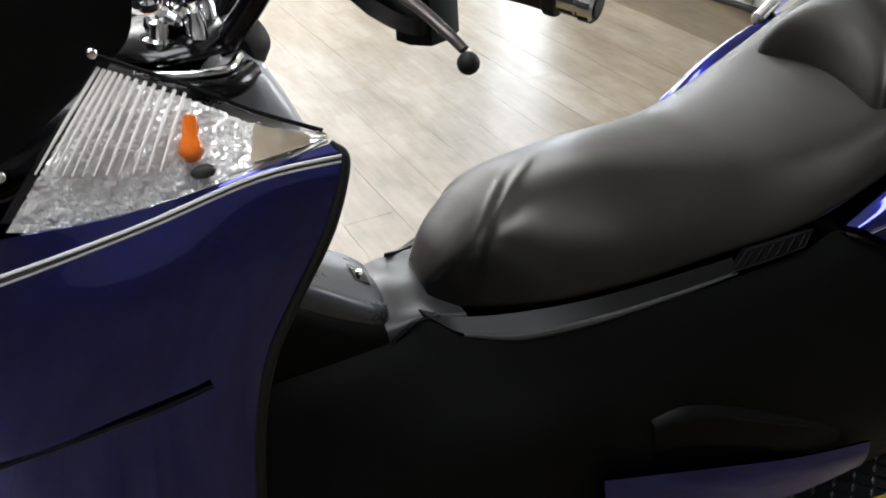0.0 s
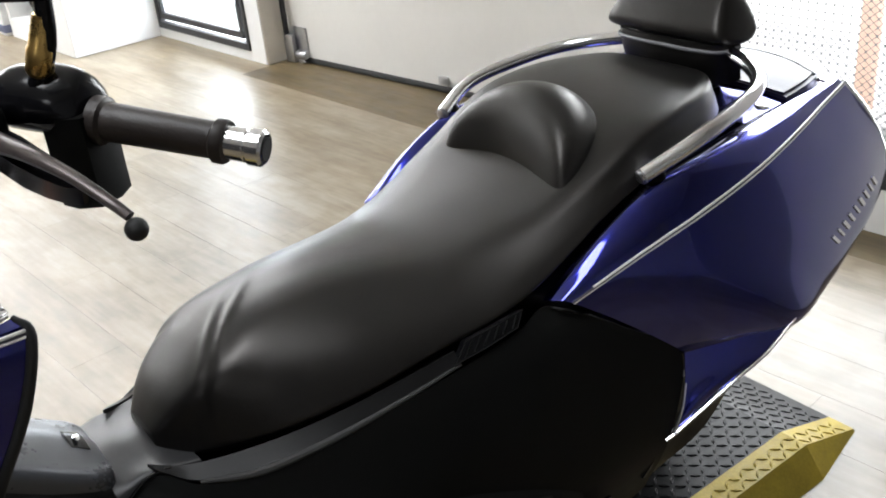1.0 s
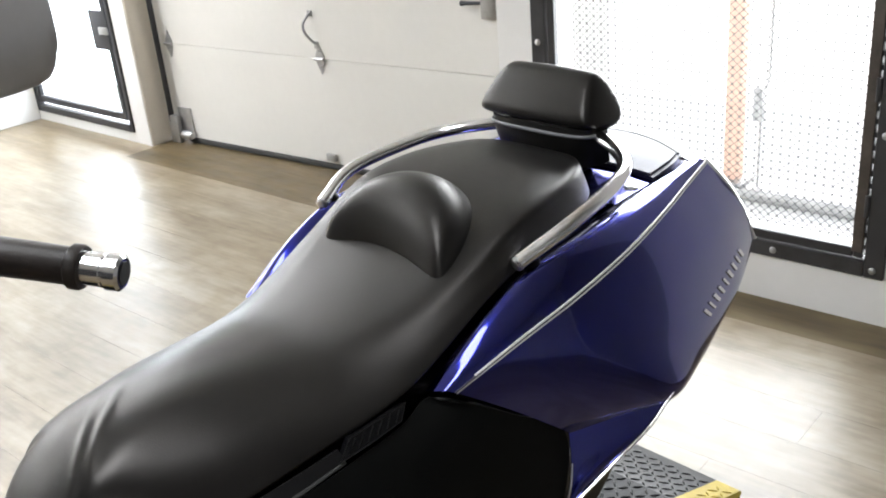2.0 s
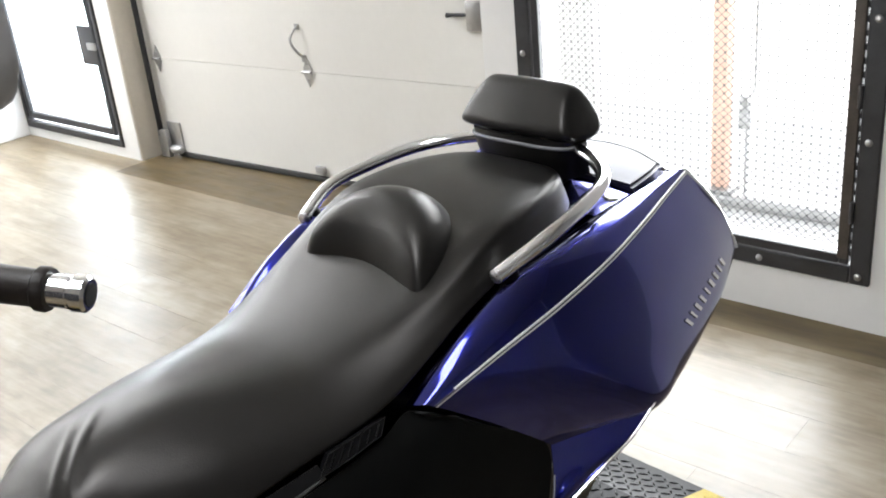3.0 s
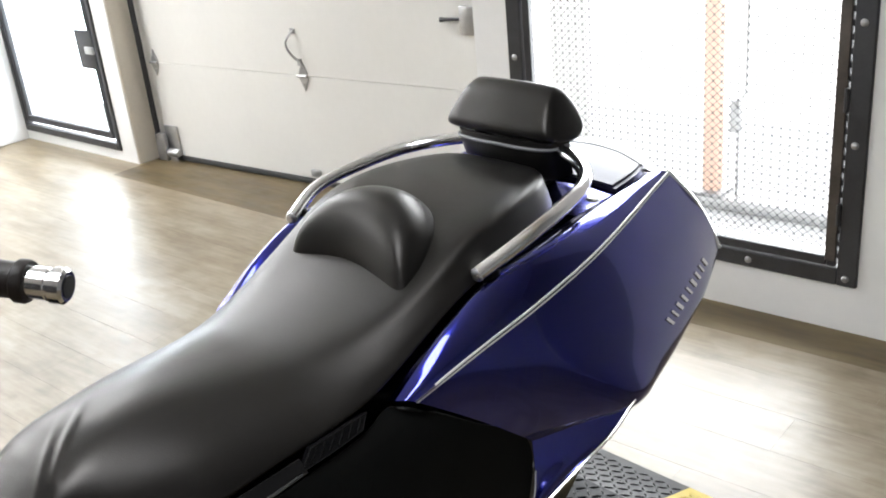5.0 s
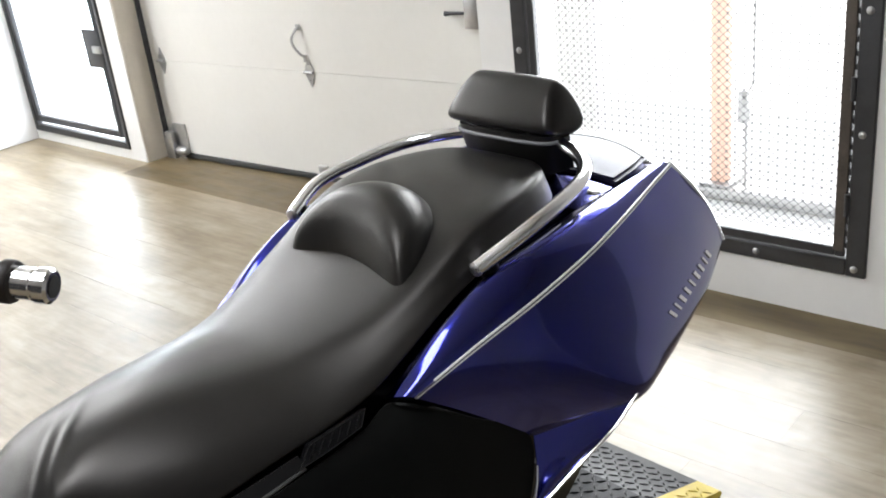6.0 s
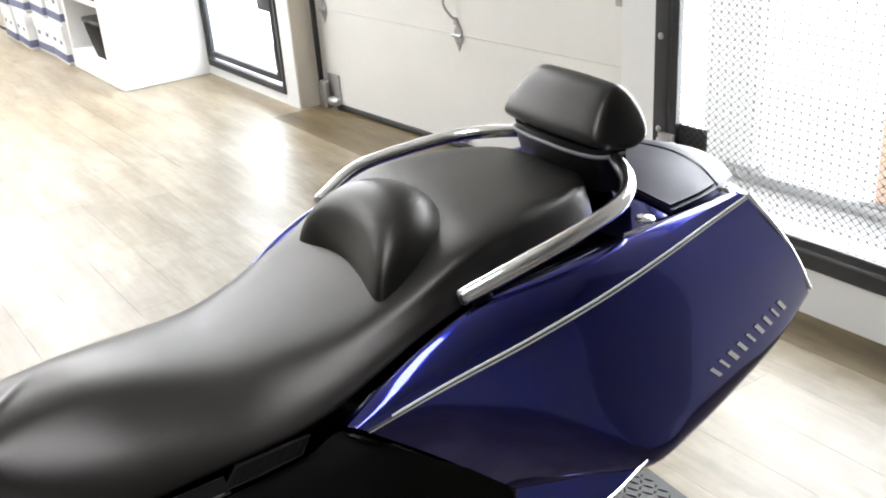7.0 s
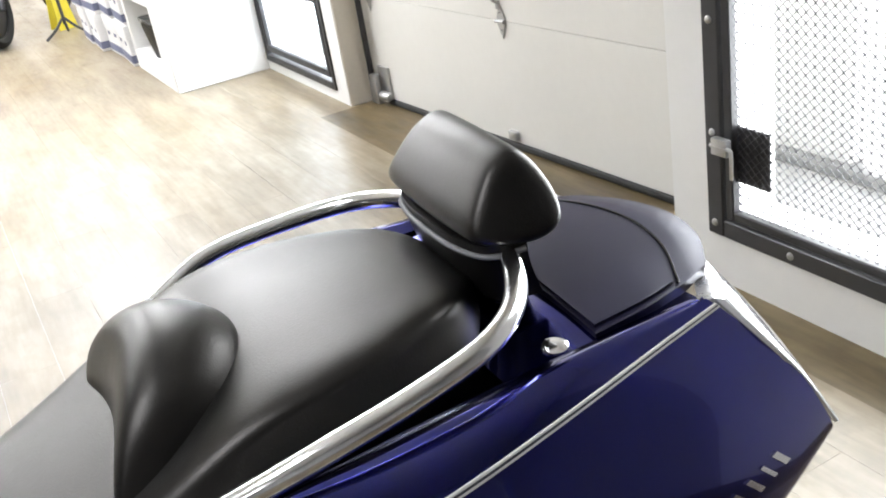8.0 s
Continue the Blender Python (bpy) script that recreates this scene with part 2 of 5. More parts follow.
def spline(points, n, closed=False):
    """Catmull-Rom points through the given ones, n per stretch."""
    p = np.array(points, float)
    k = len(p)
    out = []
    last = k if closed else k - 1
    for i in range(last):
        a, b, c, d = (p[j % k] if closed else p[min(max(j, 0), k - 1)] for j in (i - 1, i, i + 1, i + 2))
        if not closed and i == 0:
            a = 2 * b - c
        if not closed and i == k - 2:
            d = 2 * c - b
        for s in range(n):
            t = s / n
            out.append(0.5 * (2 * b + (c - a) * t + (2 * a - 5 * b + 4 * c - d) * t * t + (3 * b - a - 3 * c + d) * t ** 3))
    if not closed:
        out.append(p[-1])
    return np.array(out)


def smooth_grid(rows, n, m, closed=False):
    """A grid of control points made fine: m steps along a row, n steps from row to row."""
    fine = [spline(r, m, closed) for r in rows]
    cols = len(fine[0])
    return np.array([spline([r[j] for r in fine], n) for j in range(cols)]).transpose(1, 0, 2)


def sheet(rows, n=5, m=5, thick=0.004, inward=(0, 0, 0)):
    """A curved panel with thickness: the back is set off towards the point inward."""
    g = smooth_grid(rows, n, m)
    bm = bmesh.new()
    h, w = g.shape[:2]
    front = [[bm.verts.new(g[i, j]) for j in range(w)] for i in range(h)]
    back = []
    for i in range(h):
        line = []
        for j in range(w):
            a, b = g[min(i + 1, h - 1), j] - g[max(i - 1, 0), j], g[i, min(j + 1, w - 1)] - g[i, max(j - 1, 0)]
            nrm = np.cross(a, b)
            nrm = nrm / (np.linalg.norm(nrm) + 1e-9)
            if np.dot(nrm, np.array(inward) - g[i, j]) < 0:
                nrm = -nrm
            line.append(bm.verts.new(g[i, j] + nrm * thick))
        back.append(line)
    for i in range(h - 1):
        for j in range(w - 1):
            bm.faces.new((front[i][j], front[i][j + 1], front[i + 1][j + 1], front[i + 1][j]))
            bm.faces.new((back[i][j], back[i + 1][j], back[i + 1][j + 1], back[i][j + 1]))
    for i in range(h - 1):
        for j in (0, w - 1):
            bm.faces.new((front[i][j], front[i + 1][j], back[i + 1][j], back[i][j]))
    for j in range(w - 1):
        for i in (0, h - 1):
            bm.faces.new((front[i][j], back[i][j], back[i][j + 1], front[i][j + 1]))
    return bm


def hull(rings, n=4, m=3, caps=True, ease=(0, 0)):
    """A closed skin through rings of points; ease: rounds of smoothing along and around."""
    g = smooth_grid(rings, n, m, True)
    for _ in range(ease[0]):
        g[1:-1] = 0.25 * g[:-2] + 0.5 * g[1:-1] + 0.25 * g[2:]
    for _ in range(ease[1]):
        g = 0.25 * np.roll(g, 1, axis=1) + 0.5 * g + 0.25 * np.roll(g, -1, axis=1)
    bm = bmesh.new()
    h, w = g.shape[:2]
    v = [[bm.verts.new(g[i, j]) for j in range(w)] for i in range(h)]
    for i in range(h - 1):
        for j in range(w):
            bm.faces.new((v[i][j], v[i][(j + 1) % w], v[i + 1][(j + 1) % w], v[i + 1][j]))
    if caps:
        for i in (0, h - 1):
            c = bm.verts.new(g[i].mean(axis=0))
            for j in range(w):
                bm.faces.new((v[i][j], v[i][(j + 1) % w], c))
    return bm


def tube(points, radius, n=6, sides=12, bm=None, flat=1.0):
    """A round bar through the points; radius is a number or one for each point."""
    path = spline(points, n) if n > 1 else np.array(points, float)
    rad = np.interp(np.linspace(0, 1, len(path)), np.linspace(0, 1, len(points)), radius if hasattr(radius, "__len__") else [radius] * len(points))
    bm = bm or bmesh.new()
    rings, side = [], None
    for i, c in enumerate(path):
        d = Vector(path[min(i + 1, len(path) - 1)] - path[max(i - 1, 0)]).normalized()
        if side is None:
            side = d.cross(Vector((0, 0, 1)) if abs(d.z) < 0.9 else Vector((1, 0, 0))).normalized()
        side = (side - d * side.dot(d)).normalized()
        up = side.cross(d)
        rings.append([bm.verts.new(Vector(c) + side * math.cos(a) * rad[i] + up * math.sin(a) * rad[i] * flat) for a in (2 * math.pi * k / sides for k in range(sides))])
    for a, b in zip(rings, rings[1:]):
        for k in range(sides):
            bm.faces.new((a[k], a[(k + 1) % sides], b[(k + 1) % sides], b[k]))
    bm.faces.new(rings[0][::-1])
    bm.faces.new(rings[-1])
    return bm


def lathe(a, b, profile, sides=20, bm=None):
    """A turned body on the line from a to b; profile: (share of the way, radius)."""
    a, b = Vector(a), Vector(b)
    d = (b - a).normalized()
    side = d.cross(Vector((0, 0, 1)) if abs(d.z) < 0.9 else Vector((1, 0, 0))).normalized()
    up = side.cross(d)
    bm = bm or bmesh.new()
    rings = [[bm.verts.new(a.lerp(b, s) + (side * math.cos(t) + up * math.sin(t)) * max(r, 1e-4)) for t in (2 * math.pi * k / sides for k in range(sides))] for s, r in profile]
    for p, q in zip(rings, rings[1:]):
        for k in range(sides):
            bm.faces.new((p[k], p[(k + 1) % sides], q[(k + 1) % sides], q[k]))
    bm.faces.new(rings[0][::-1])
    bm.faces.new(rings[-1])
    return bm


def ball(c, r, bm=None, seg=16):
    bm = bm or bmesh.new()
    bmesh.ops.create_uvsphere(bm, u_segments=seg, v_segments=seg // 2, radius=1, matrix=Matrix.Translation(c) @ Matrix.Diagonal((*(r if hasattr(r, "__len__") else (r, r, r)), 1)))
    return bm


# ---- the room ----
WALL, DOOR = 3.373, 3.54      # inner wall face and the garage door's face
GATE = (1.25, 2.54, 0.16, 2.16)
SIDE_DOOR = (5.37, 6.46, 0.06, 2.16)
GARAGE = (2.70, 5.215, 2.35)
X0, Y0, Y1, TOP = -4.0, -2.6, 13.0, 3.2


def structure(name, bm, mat, label, category):
    return tagged(finish(name, bm, mat), label, category, kind="structure")


def wall_bm(pieces, bevel=0.004):
    bm = bmesh.new()
    for lo, hi in pieces:
        box(lo, hi, bevel, 1, bm)
    return bm


W2 = WALL + 0.26
# south of here the unseen wall is greyed to shape the side panel's reflection
GREY_FROM = 0.1
wall_east = structure("wall_east", wall_bm([
    ((WALL, GREY_FROM, 0), (W2, GATE[0], TOP)),
    ((WALL, GATE[0], 0), (W2, GATE[1], GATE[2])), ((WALL, GATE[0], GATE[3]), (W2, GATE[1], TOP)),
    ((WALL, GATE[1], 0), (W2, GARAGE[0], TOP)),
    ((WALL, GARAGE[0], GARAGE[2]), (W2, GARAGE[1], TOP)),
    ((WALL, GARAGE[1] + 0.012, 0), (W2, SIDE_DOOR[0], TOP)),
    ((WALL, SIDE_DOOR[0], 0), (W2, SIDE_DOOR[1], SIDE_DOOR[2])), ((WALL, SIDE_DOOR[0], SIDE_DOOR[3]), (W2, SIDE_DOOR[1], TOP)),
    ((WALL, SIDE_DOOR[1], 0), (W2, Y1, TOP))], 0), WHITEWALL, "white painted wall with gated openings", "wall")
structure("trim", wall_bm([((WALL + 0.003, GARAGE[1], 0), (DOOR + 0.02, GARAGE[1] + 0.012, GARAGE[2]))]), CREAM, "cream painted reveal of the garage opening", "door jamb")
structure("wall_east_grey", wall_bm([((WALL + 0.003, Y0, 0), (W2, GREY_FROM, TOP))], 0), GREYWALL, "unseen end of the outer wall, greyed for the reflection in the side panel", "wall")
structure("wall_west", wall_bm([((X0 - 0.2, Y0, 0), (X0, Y1, TOP))]), DARKWALL, "plain charcoal wall", "wall")
structure("wall_south", wall_bm([((X0, Y0 - 0.2, 0), (WALL, Y0, TOP))]), GREYWALL, "plain grey wall", "wall")
structure("wall_north", wall_bm([((X0, Y1, 0), (WALL, Y1 + 0.2, TOP))]), WHITEWALL, "plain white wall", "wall")
structure("ceiling", wall_bm([((X0 - 0.2, Y0 - 0.2, TOP), (W2, Y1 + 0.2, TOP + 0.15))]), CEILING, "plain white ceiling", "ceiling")

# added ceiling lamps, never in view; those past y = 5 also glow upward
for lx, ly, watts in LAMPS:
    lamp = thing("added_ceiling_panel", pose(lx, ly, TOP), "unseen white panel light added under the ceiling to light the room", "ceiling light", "ceiling lights")
    part("frame", box((-0.65, -0.50, -0.35), (0.65, 0.50, -0.31), 0.01), WHITEWALL, lamp)
    part("diffuser", box((-0.60, -0.45, -0.362), (0.60, 0.45, -0.352), 0.004), TUBEGLOW, lamp)
    if ly > 5:
        part("added_uplight_sheet", box((-0.60, -0.45, -0.308), (0.60, 0.45, -0.298), 0.004), UPGLOW, lamp)
    for hx in (-0.5, 0.5):
        part("hanger", tube([(hx, 0, -0.31), (hx, 0, -0.001)], 0.006, 1, 8), GALV, lamp)

# outside: pavement, a bright overcast backdrop and an orange post
structure("ground", wall_bm([((W2, -12, -0.12), (40, 24, -0.02))]), CONCRETE, "pale sunlit concrete yard", "ground")
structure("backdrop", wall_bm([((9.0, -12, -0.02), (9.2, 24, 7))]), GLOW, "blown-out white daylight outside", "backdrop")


def frame_bm(y0, y1, z0, z1, wy, wz, x0, x1):
    return wall_bm([((x0, y0, z0), (x1, y0 + wy, z1)), ((x0, y1 - wy, z0), (x1, y1, z1)), ((x0, y0 + wy, z0), (x1, y1 - wy, z0 + wz)), ((x0, y0 + wy, z1 - wz), (x1, y1 - wy, z1))])


def strand_mesh(y0, y1, z0, z1, x, cy, cz, r):
    """Expanded metal: zigzag strands that meet in diamonds."""
    verts, faces = [], []
    rows = int((z1 - z0) / cz) + 1
    cols = int((y1 - y0) / (cy / 2)) + 1
    for i in range(rows):
        for sgn in (1, -1):
            base = len(verts)
            # thick where strands meet, thin between
            for j in range(4 * cols + 1):
                y = min(y0 + j * cy / 8, y1)
                ph = (j / 4) % 2
                ph = abs(1 - ph)
                z = z0 + (i + 0.5) * cz + sgn * cz * (0.5 - ph) * 0.98
                z = min(max(z, z0), z1)
                q = r * (1.75 if j % 4 == 0 else 0.8)
                verts += [(x, y, z - q), (x - q * 1.2, y, z), (x, y, z + q), (x + q * 1.2, y, z)]
                if j:
                    a, b = base + 4 * (j - 1), base + 4 * j
                    faces += [(a + k, a + (k + 1) % 4, b + (k + 1) % 4, b + k) for k in range(4)]
    me = bpy.data.meshes.new("mesh_infill")
    me.from_pydata(verts, [], faces)
    me.materials.append(IRON)
    return me


# mesh gate in its opening
gate = thing("window_gate", pose(0, 0, 0), "black iron gate with expanded metal mesh in a white wall", "gate")
part("outer_frame", frame_bm(GATE[0], GATE[1], GATE[2], GATE[3], 0.062, 0.055, WALL - 0.012, WALL + 0.03), IRON, gate)
leaf_y0, leaf_y1, leaf_z0 = GATE[0] + 0.070, GATE[1] - 0.066, GATE[2] + 0.058
part("leaf_frame", frame_bm(leaf_y0, leaf_y1, leaf_z0, GATE[3] - 0.06, 0.03, 0.03, WALL - 0.004, WALL + 0.026), IRON, gate)
infill = new("mesh_infill", strand_mesh(leaf_y0 + 0.028, leaf_y1 - 0.028, leaf_z0 + 0.028, GATE[3] - 0.09, WALL + 0.014, 0.057, 0.0262, 0.0016))
infill.parent = gate
part("stile_plate", wall_bm([((WALL - 0.008, leaf_y0 + 0.001, leaf_z0 + 0.02), (WALL - 0.0045, leaf_y0 + 0.034, GATE[3] - 0.08))]), STILE, gate, "brownish rubbed hinge stile")
lugs = bmesh.new()
for k in range(46):
    box((WALL, GATE[0] + 0.061, leaf_z0 + 0.03 + k * 0.04), (WALL + 0.02, leaf_y0 + 0.001, leaf_z0 + 0.046 + k * 0.04), 0, 1, lugs)
tagged(part("hinge_strip", lugs, IRON, gate, "dark lugs between gate and frame"), kind="stuff")
lock = part("lock_plate", box((WALL + 0.018, 2.325, 0.335), (WALL + 0.023, 2.475, 0.505), 0.002), IRON, gate)
part("latch", tube([(WALL - 0.03, 2.50, 0.45), (WALL - 0.03, 2.43, 0.45), (WALL - 0.03, 2.42, 0.435), (WALL - 0.03, 2.42, 0.365)], 0.006), GALV, lock)
part("latch_housing", box((WALL - 0.035, 2.435, 0.425), (WALL - 0.012, 2.495, 0.475), 0.004), GALV, lock)
for by, bz in ((2.227, 0.187), (1.60, 0.187), (1.285, 0.187), (1.285, 0.62), (1.285, 0.98), (2.51, 0.80), (2.51, 0.48), (2.51, 0.2)):
    part("bolt", ball((WALL - 0.012, by, bz), (0.008, 0.012, 0.012), seg=12), GALV, gate)
for bz in (0.36, 0.72, 1.1):
    part("hinge", lathe((WALL - 0.012, GATE[0] + 0.068, bz), (WALL - 0.012, GATE[0] + 0.068, bz + 0.07), [(0, 0.008), (1, 0.008)], 12), IRON, gate)

# barred side door with its lock plate
side = thing("side_door", pose(0, 0, 0), "black framed glazed door with a dark lock plate", "door")
part("outer_frame", frame_bm(SIDE_DOOR[0], SIDE_DOOR[1], SIDE_DOOR[2], SIDE_DOOR[3], 0.03, 0.042, WALL - 0.012, WALL + 0.03), IRON, side)
part("leaf_frame", frame_bm(SIDE_DOOR[0] + 0.06, SIDE_DOOR[1] - 0.034, SIDE_DOOR[2] + 0.062, SIDE_DOOR[3] - 0.06, 0.03, 0.04, WALL - 0.006, WALL + 0.026), IRON, side)
pane = part("pane", wall_bm([((WALL + 0.012, SIDE_DOOR[0] + 0.09, SIDE_DOOR[2] + 0.10), (WALL + 0.017, SIDE_DOOR[1] - 0.064, SIDE_DOOR[3] - 0.1))]), GLASS, side)
pane.visible_shadow = False
plate = part("lock_plate", box((WALL - 0.016, 5.41, 0.53), (WALL - 0.008, 5.58, 0.75), 0.003), IRON, side)
part("lock", box((WALL - 0.032, 5.40, 0.62), (WALL - 0.016, 5.48, 0.66), 0.004), GALV, plate)

# sectional garage door
# the door stands a little askew in its opening
garage = thing("garage_door", pose(DOOR, 5.0, 0, 0, 0, 3.2) @ Matrix.Translation((-DOOR, -5.0, 0)), "off-white sectional garage door with galvanised hinges", "garage door")
SEC = 0.558
for k in range(5):
    z0, z1 = k * SEC if k else 0.03, (k + 1) * SEC
    part("door_panel", box((DOOR, GARAGE[0] - 0.06, z0 + (0.001 if k else 0)), (DOOR + 0.045, GARAGE[1] - 0.01, min(z1 - 0.001, 2.5)), 0.0015, 1), DOORPAINT, garage)
part("bottom_seal", box((DOOR - 0.012, GARAGE[0] - 0.06, 0.0), (DOOR + 0.03, GARAGE[1] - 0.14, 0.03), 0.008), SEAL, garage)
part("track", box((DOOR - 0.050, GARAGE[1] - 0.056, 0.12), (DOOR - 0.02, GARAGE[1] - 0.038, 2.3), 0.006), DARKMETAL, garage)
part("track_bracket", box((DOOR - 0.05, GARAGE[1] - 0.105, 0.0), (DOOR - 0.018, GARAGE[1] - 0.03, 0.16), 0.006), GALV, garage)
part("corner_bracket", box((DOOR - 0.012, GARAGE[1] - 0.19, 0.03), (DOOR, GARAGE[1] - 0.08, 0.2), 0.004), GALV, garage)
part("bottom_roller", lathe((DOOR - 0.03, GARAGE[1] - 0.2, 0.05), (DOOR - 0.03, GARAGE[1] - 0.11, 0.05), [(0, 0.018), (0.2, 0.026), (0.8, 0.026), (1, 0.018)], 14), GALV, garage)


def hinge_bm(y, z, s=1.0):
    bm = bmesh.new()
    pts = [(0, 0.085), (0.032, 0.018), (0.032, -0.018), (0, -0.085), (-0.032, -0.018), (-0.032, 0.018)]
    lo = [bm.verts.new((DOOR - 0.001, y + a * s, z + b * s)) for a, b in pts]
    hi = [bm.verts.new((DOOR - 0.005, y + a * s, z + b * s)) for a, b in pts]
    bm.faces.new(lo)
    bm.faces.new(hi[::-1])
    for k in range(6):
        bm.faces.new((lo[k], lo[(k + 1) % 6], hi[(k + 1) % 6], hi[k]))
    lathe((DOOR - 0.012, y - 0.034 * s, z), (DOOR - 0.012, y + 0.034 * s, z), [(0, 0.008), (1, 0.008)], 10, bm)
    ball((DOOR - 0.007, y, z + 0.045 * s), 0.005, bm, 8)
    ball((DOOR - 0.007, y, z - 0.045 * s), 0.005, bm, 8)
    return bm


for hy in (GARAGE[1] - 0.11, 3.958, 2.885):
    for hz in (SEC, 2 * SEC, 3 * SEC):
        part("hinge", hinge_bm(hy, hz, 0.86), GALV, garage)
part("pull_handle", tube([(DOOR - 0.004, 3.990, 0.772), (DOOR - 0.024, 3.992, 0.762), (DOOR - 0.044, 4.004, 0.727), (DOOR - 0.040, 4.000, 0.687), (DOOR - 0.020, 3.982, 0.647), (DOOR - 0.004, 3.972, 0.632)], 0.0062), GALV, garage)
part("handle_foot", box((DOOR - 0.008, 3.957, 0.606), (DOOR, 3.984, 0.642), 0.003), GALV, garage)
part("handle_foot", box((DOOR - 0.008, 3.976, 0.760), (DOOR, 4.004, 0.787), 0.003), GALV, garage)
part("bottom_lift", box((DOOR - 0.022, 3.93, 0.045), (DOOR, 3.99, 0.085), 0.006), GALV, garage)
latch_box = part("slide_lock", box((DOOR - 0.03, 2.90, 0.80), (DOOR, 2.98, 0.92), 0.006), GALV, garage)
part("lock_bolt", tube([(DOOR - 0.022, 2.97, 0.865), (DOOR - 0.022, 3.05, 0.862), (DOOR - 0.022, 3.08, 0.86)], (0.007, 0.008, 0.011), 1), DARKMETAL, latch_box)

# orange post and a grey pipe in the yard
kerb = thing("yard_kerb", pose(0, 0, -0.02), "pale grey concrete kerb in the yard", "kerb")
part("kerb_stone", box((4.19, -2.0, 0), (4.36, 7.0, 0.055), 0.015), GALV, kerb)
pillar = thing("yard_pier", pose(4.27, 2.80, 0.03), "pale grey rendered pier in the yard", "pier")
part("pier_body", box((-0.04, -0.04, 0), (0.04, 0.62, 3.4), 0.006), PIERWHITE, pillar)
part("pier_cap", box((-0.05, -0.05, 3.4), (0.05, 0.63, 3.43), 0.006), CARTON, pillar)
pipe = thing("yard_pipe", pose(4.27, 2.055, 0.034), "thin grey pipe standing beside an orange post", "pipe")
part("pipe_run", tube([(0, 0, 0), (0, 0, 0.40), (0, -0.03, 0.45), (0, -0.03, 3.4)], 0.006, 1, 8), GALV, pipe)
part("pipe_box", box((-0.02, -0.01, 0.28), (0.02, 0.03, 0.42), 0.004), GALV, pipe)
post = thing("yard_post", pose(4.27, 2.165, 0.034), "orange painted square post in the yard", "post")
part("post_body", box((-0.033, -0.033, 0), (0.033, 0.033, 3.4), 0.006), ORANGE, post)
part("post_foot", box((-0.07, -0.07, 0), (0.07, 0.07, 0.015), 0.004), GALV, post)

# white built-in shelf block and what stands beside it
SX, SY0, SY1 = 2.775, 6.47, 7.44
shelf = thing("shelf_unit", pose(0, 0, 0), "white built-in shelf unit with an open bay", "shelf")
part("end_panel", box((SX, SY0, 0), (WALL - 0.002, SY0 + 0.24, 2.2), 0.004, 1), WHITEWALL, shelf)
part("base", box((SX, SY0 + 0.24, 0), (WALL - 0.002, SY1, 0.135), 0.004, 1), WHITEWALL, shelf)
part("shelf_board", box((SX, SY0 + 0.24, 0.50), (WALL - 0.002, SY1, 0.53), 0.004, 1), WHITEWALL, shelf)
part("shelf_board", box((SX, SY0 + 0.24, 0.98), (WALL - 0.002, SY1, 1.02), 0.004, 1), WHITEWALL, shelf)
part("end_panel", box((SX, SY1, 0), (WALL - 0.002, SY1 + 0.05, 2.2), 0.004, 1), WHITEWALL, shelf)


def bin_thing(m, label, w=0.17, h=0.26):
    b = thing("storage_bin", m, label, "bin")
    bm = bmesh.new()
    rings = []
    for z, s in ((0, 0.8), (0.02, 0.84), (h - 0.05, 1.0), (h, 1.03)):
        rings.append([(sx * w * s, sy * w * s, z) for sx, sy in ((-1, -1), (0, -1.04), (1, -1), (1.04, 0), (1, 1), (0, 1.04), (-1, 1), (-1.04, 0))])
    part("body", hull(rings, 2, 2), PLASTIC, b)
    part("lid", box((-w * 1.1, -w * 1.1, h), (w * 1.1, w * 1.1, h + 0.035), 0.015, 3), GLOSS, b)
    part("handle", tube([(-w * 0.5, -w * 1.0, h + 0.03), (-w * 0.3, -w * 0.6, h + 0.07), (w * 0.3, -w * 0.6, h + 0.07), (w * 0.5, -w * 1.0, h + 0.03)], 0.01), GLOSS, b)
    return b


bin_thing(pose(2.965, 6.93, 0.135), "dark grey plastic bin with a lid on the lowest shelf", 0.17, 0.23)


def pack(m, w, d, h, mat, label):
    p = thing("package", m, label, "box")
    part("body", box((-w / 2, -d / 2, 0), (w / 2, d / 2, h), 0.006), mat, p)
    part("flap", box((-w / 2 + 0.004, -d / 2 + 0.004, h), (w / 2 - 0.004, d / 2 - 0.004, h + 0.006), 0.002), mat, p)
    part("printed_patch", box((-w / 2 - 0.002, -d * 0.25, h * 0.35), (-w / 2 - 0.0005, d * 0.2, h * 0.7), 0.0005), CARTON, p)
    return p


pack(pose(2.89, 6.83, 0.532), 0.20, 0.17, 0.36, DARKBOX, "tall dark brown box on the shelf")
pack(pose(2.88, 7.04, 0.532), 0.18, 0.15, 0.26, PURPLE, "purple package on the shelf")
pack(pose(2.88, 7.21, 0.532), 0.18, 0.11, 0.30, DARKBOX, "dark box beside a purple package on the shelf")


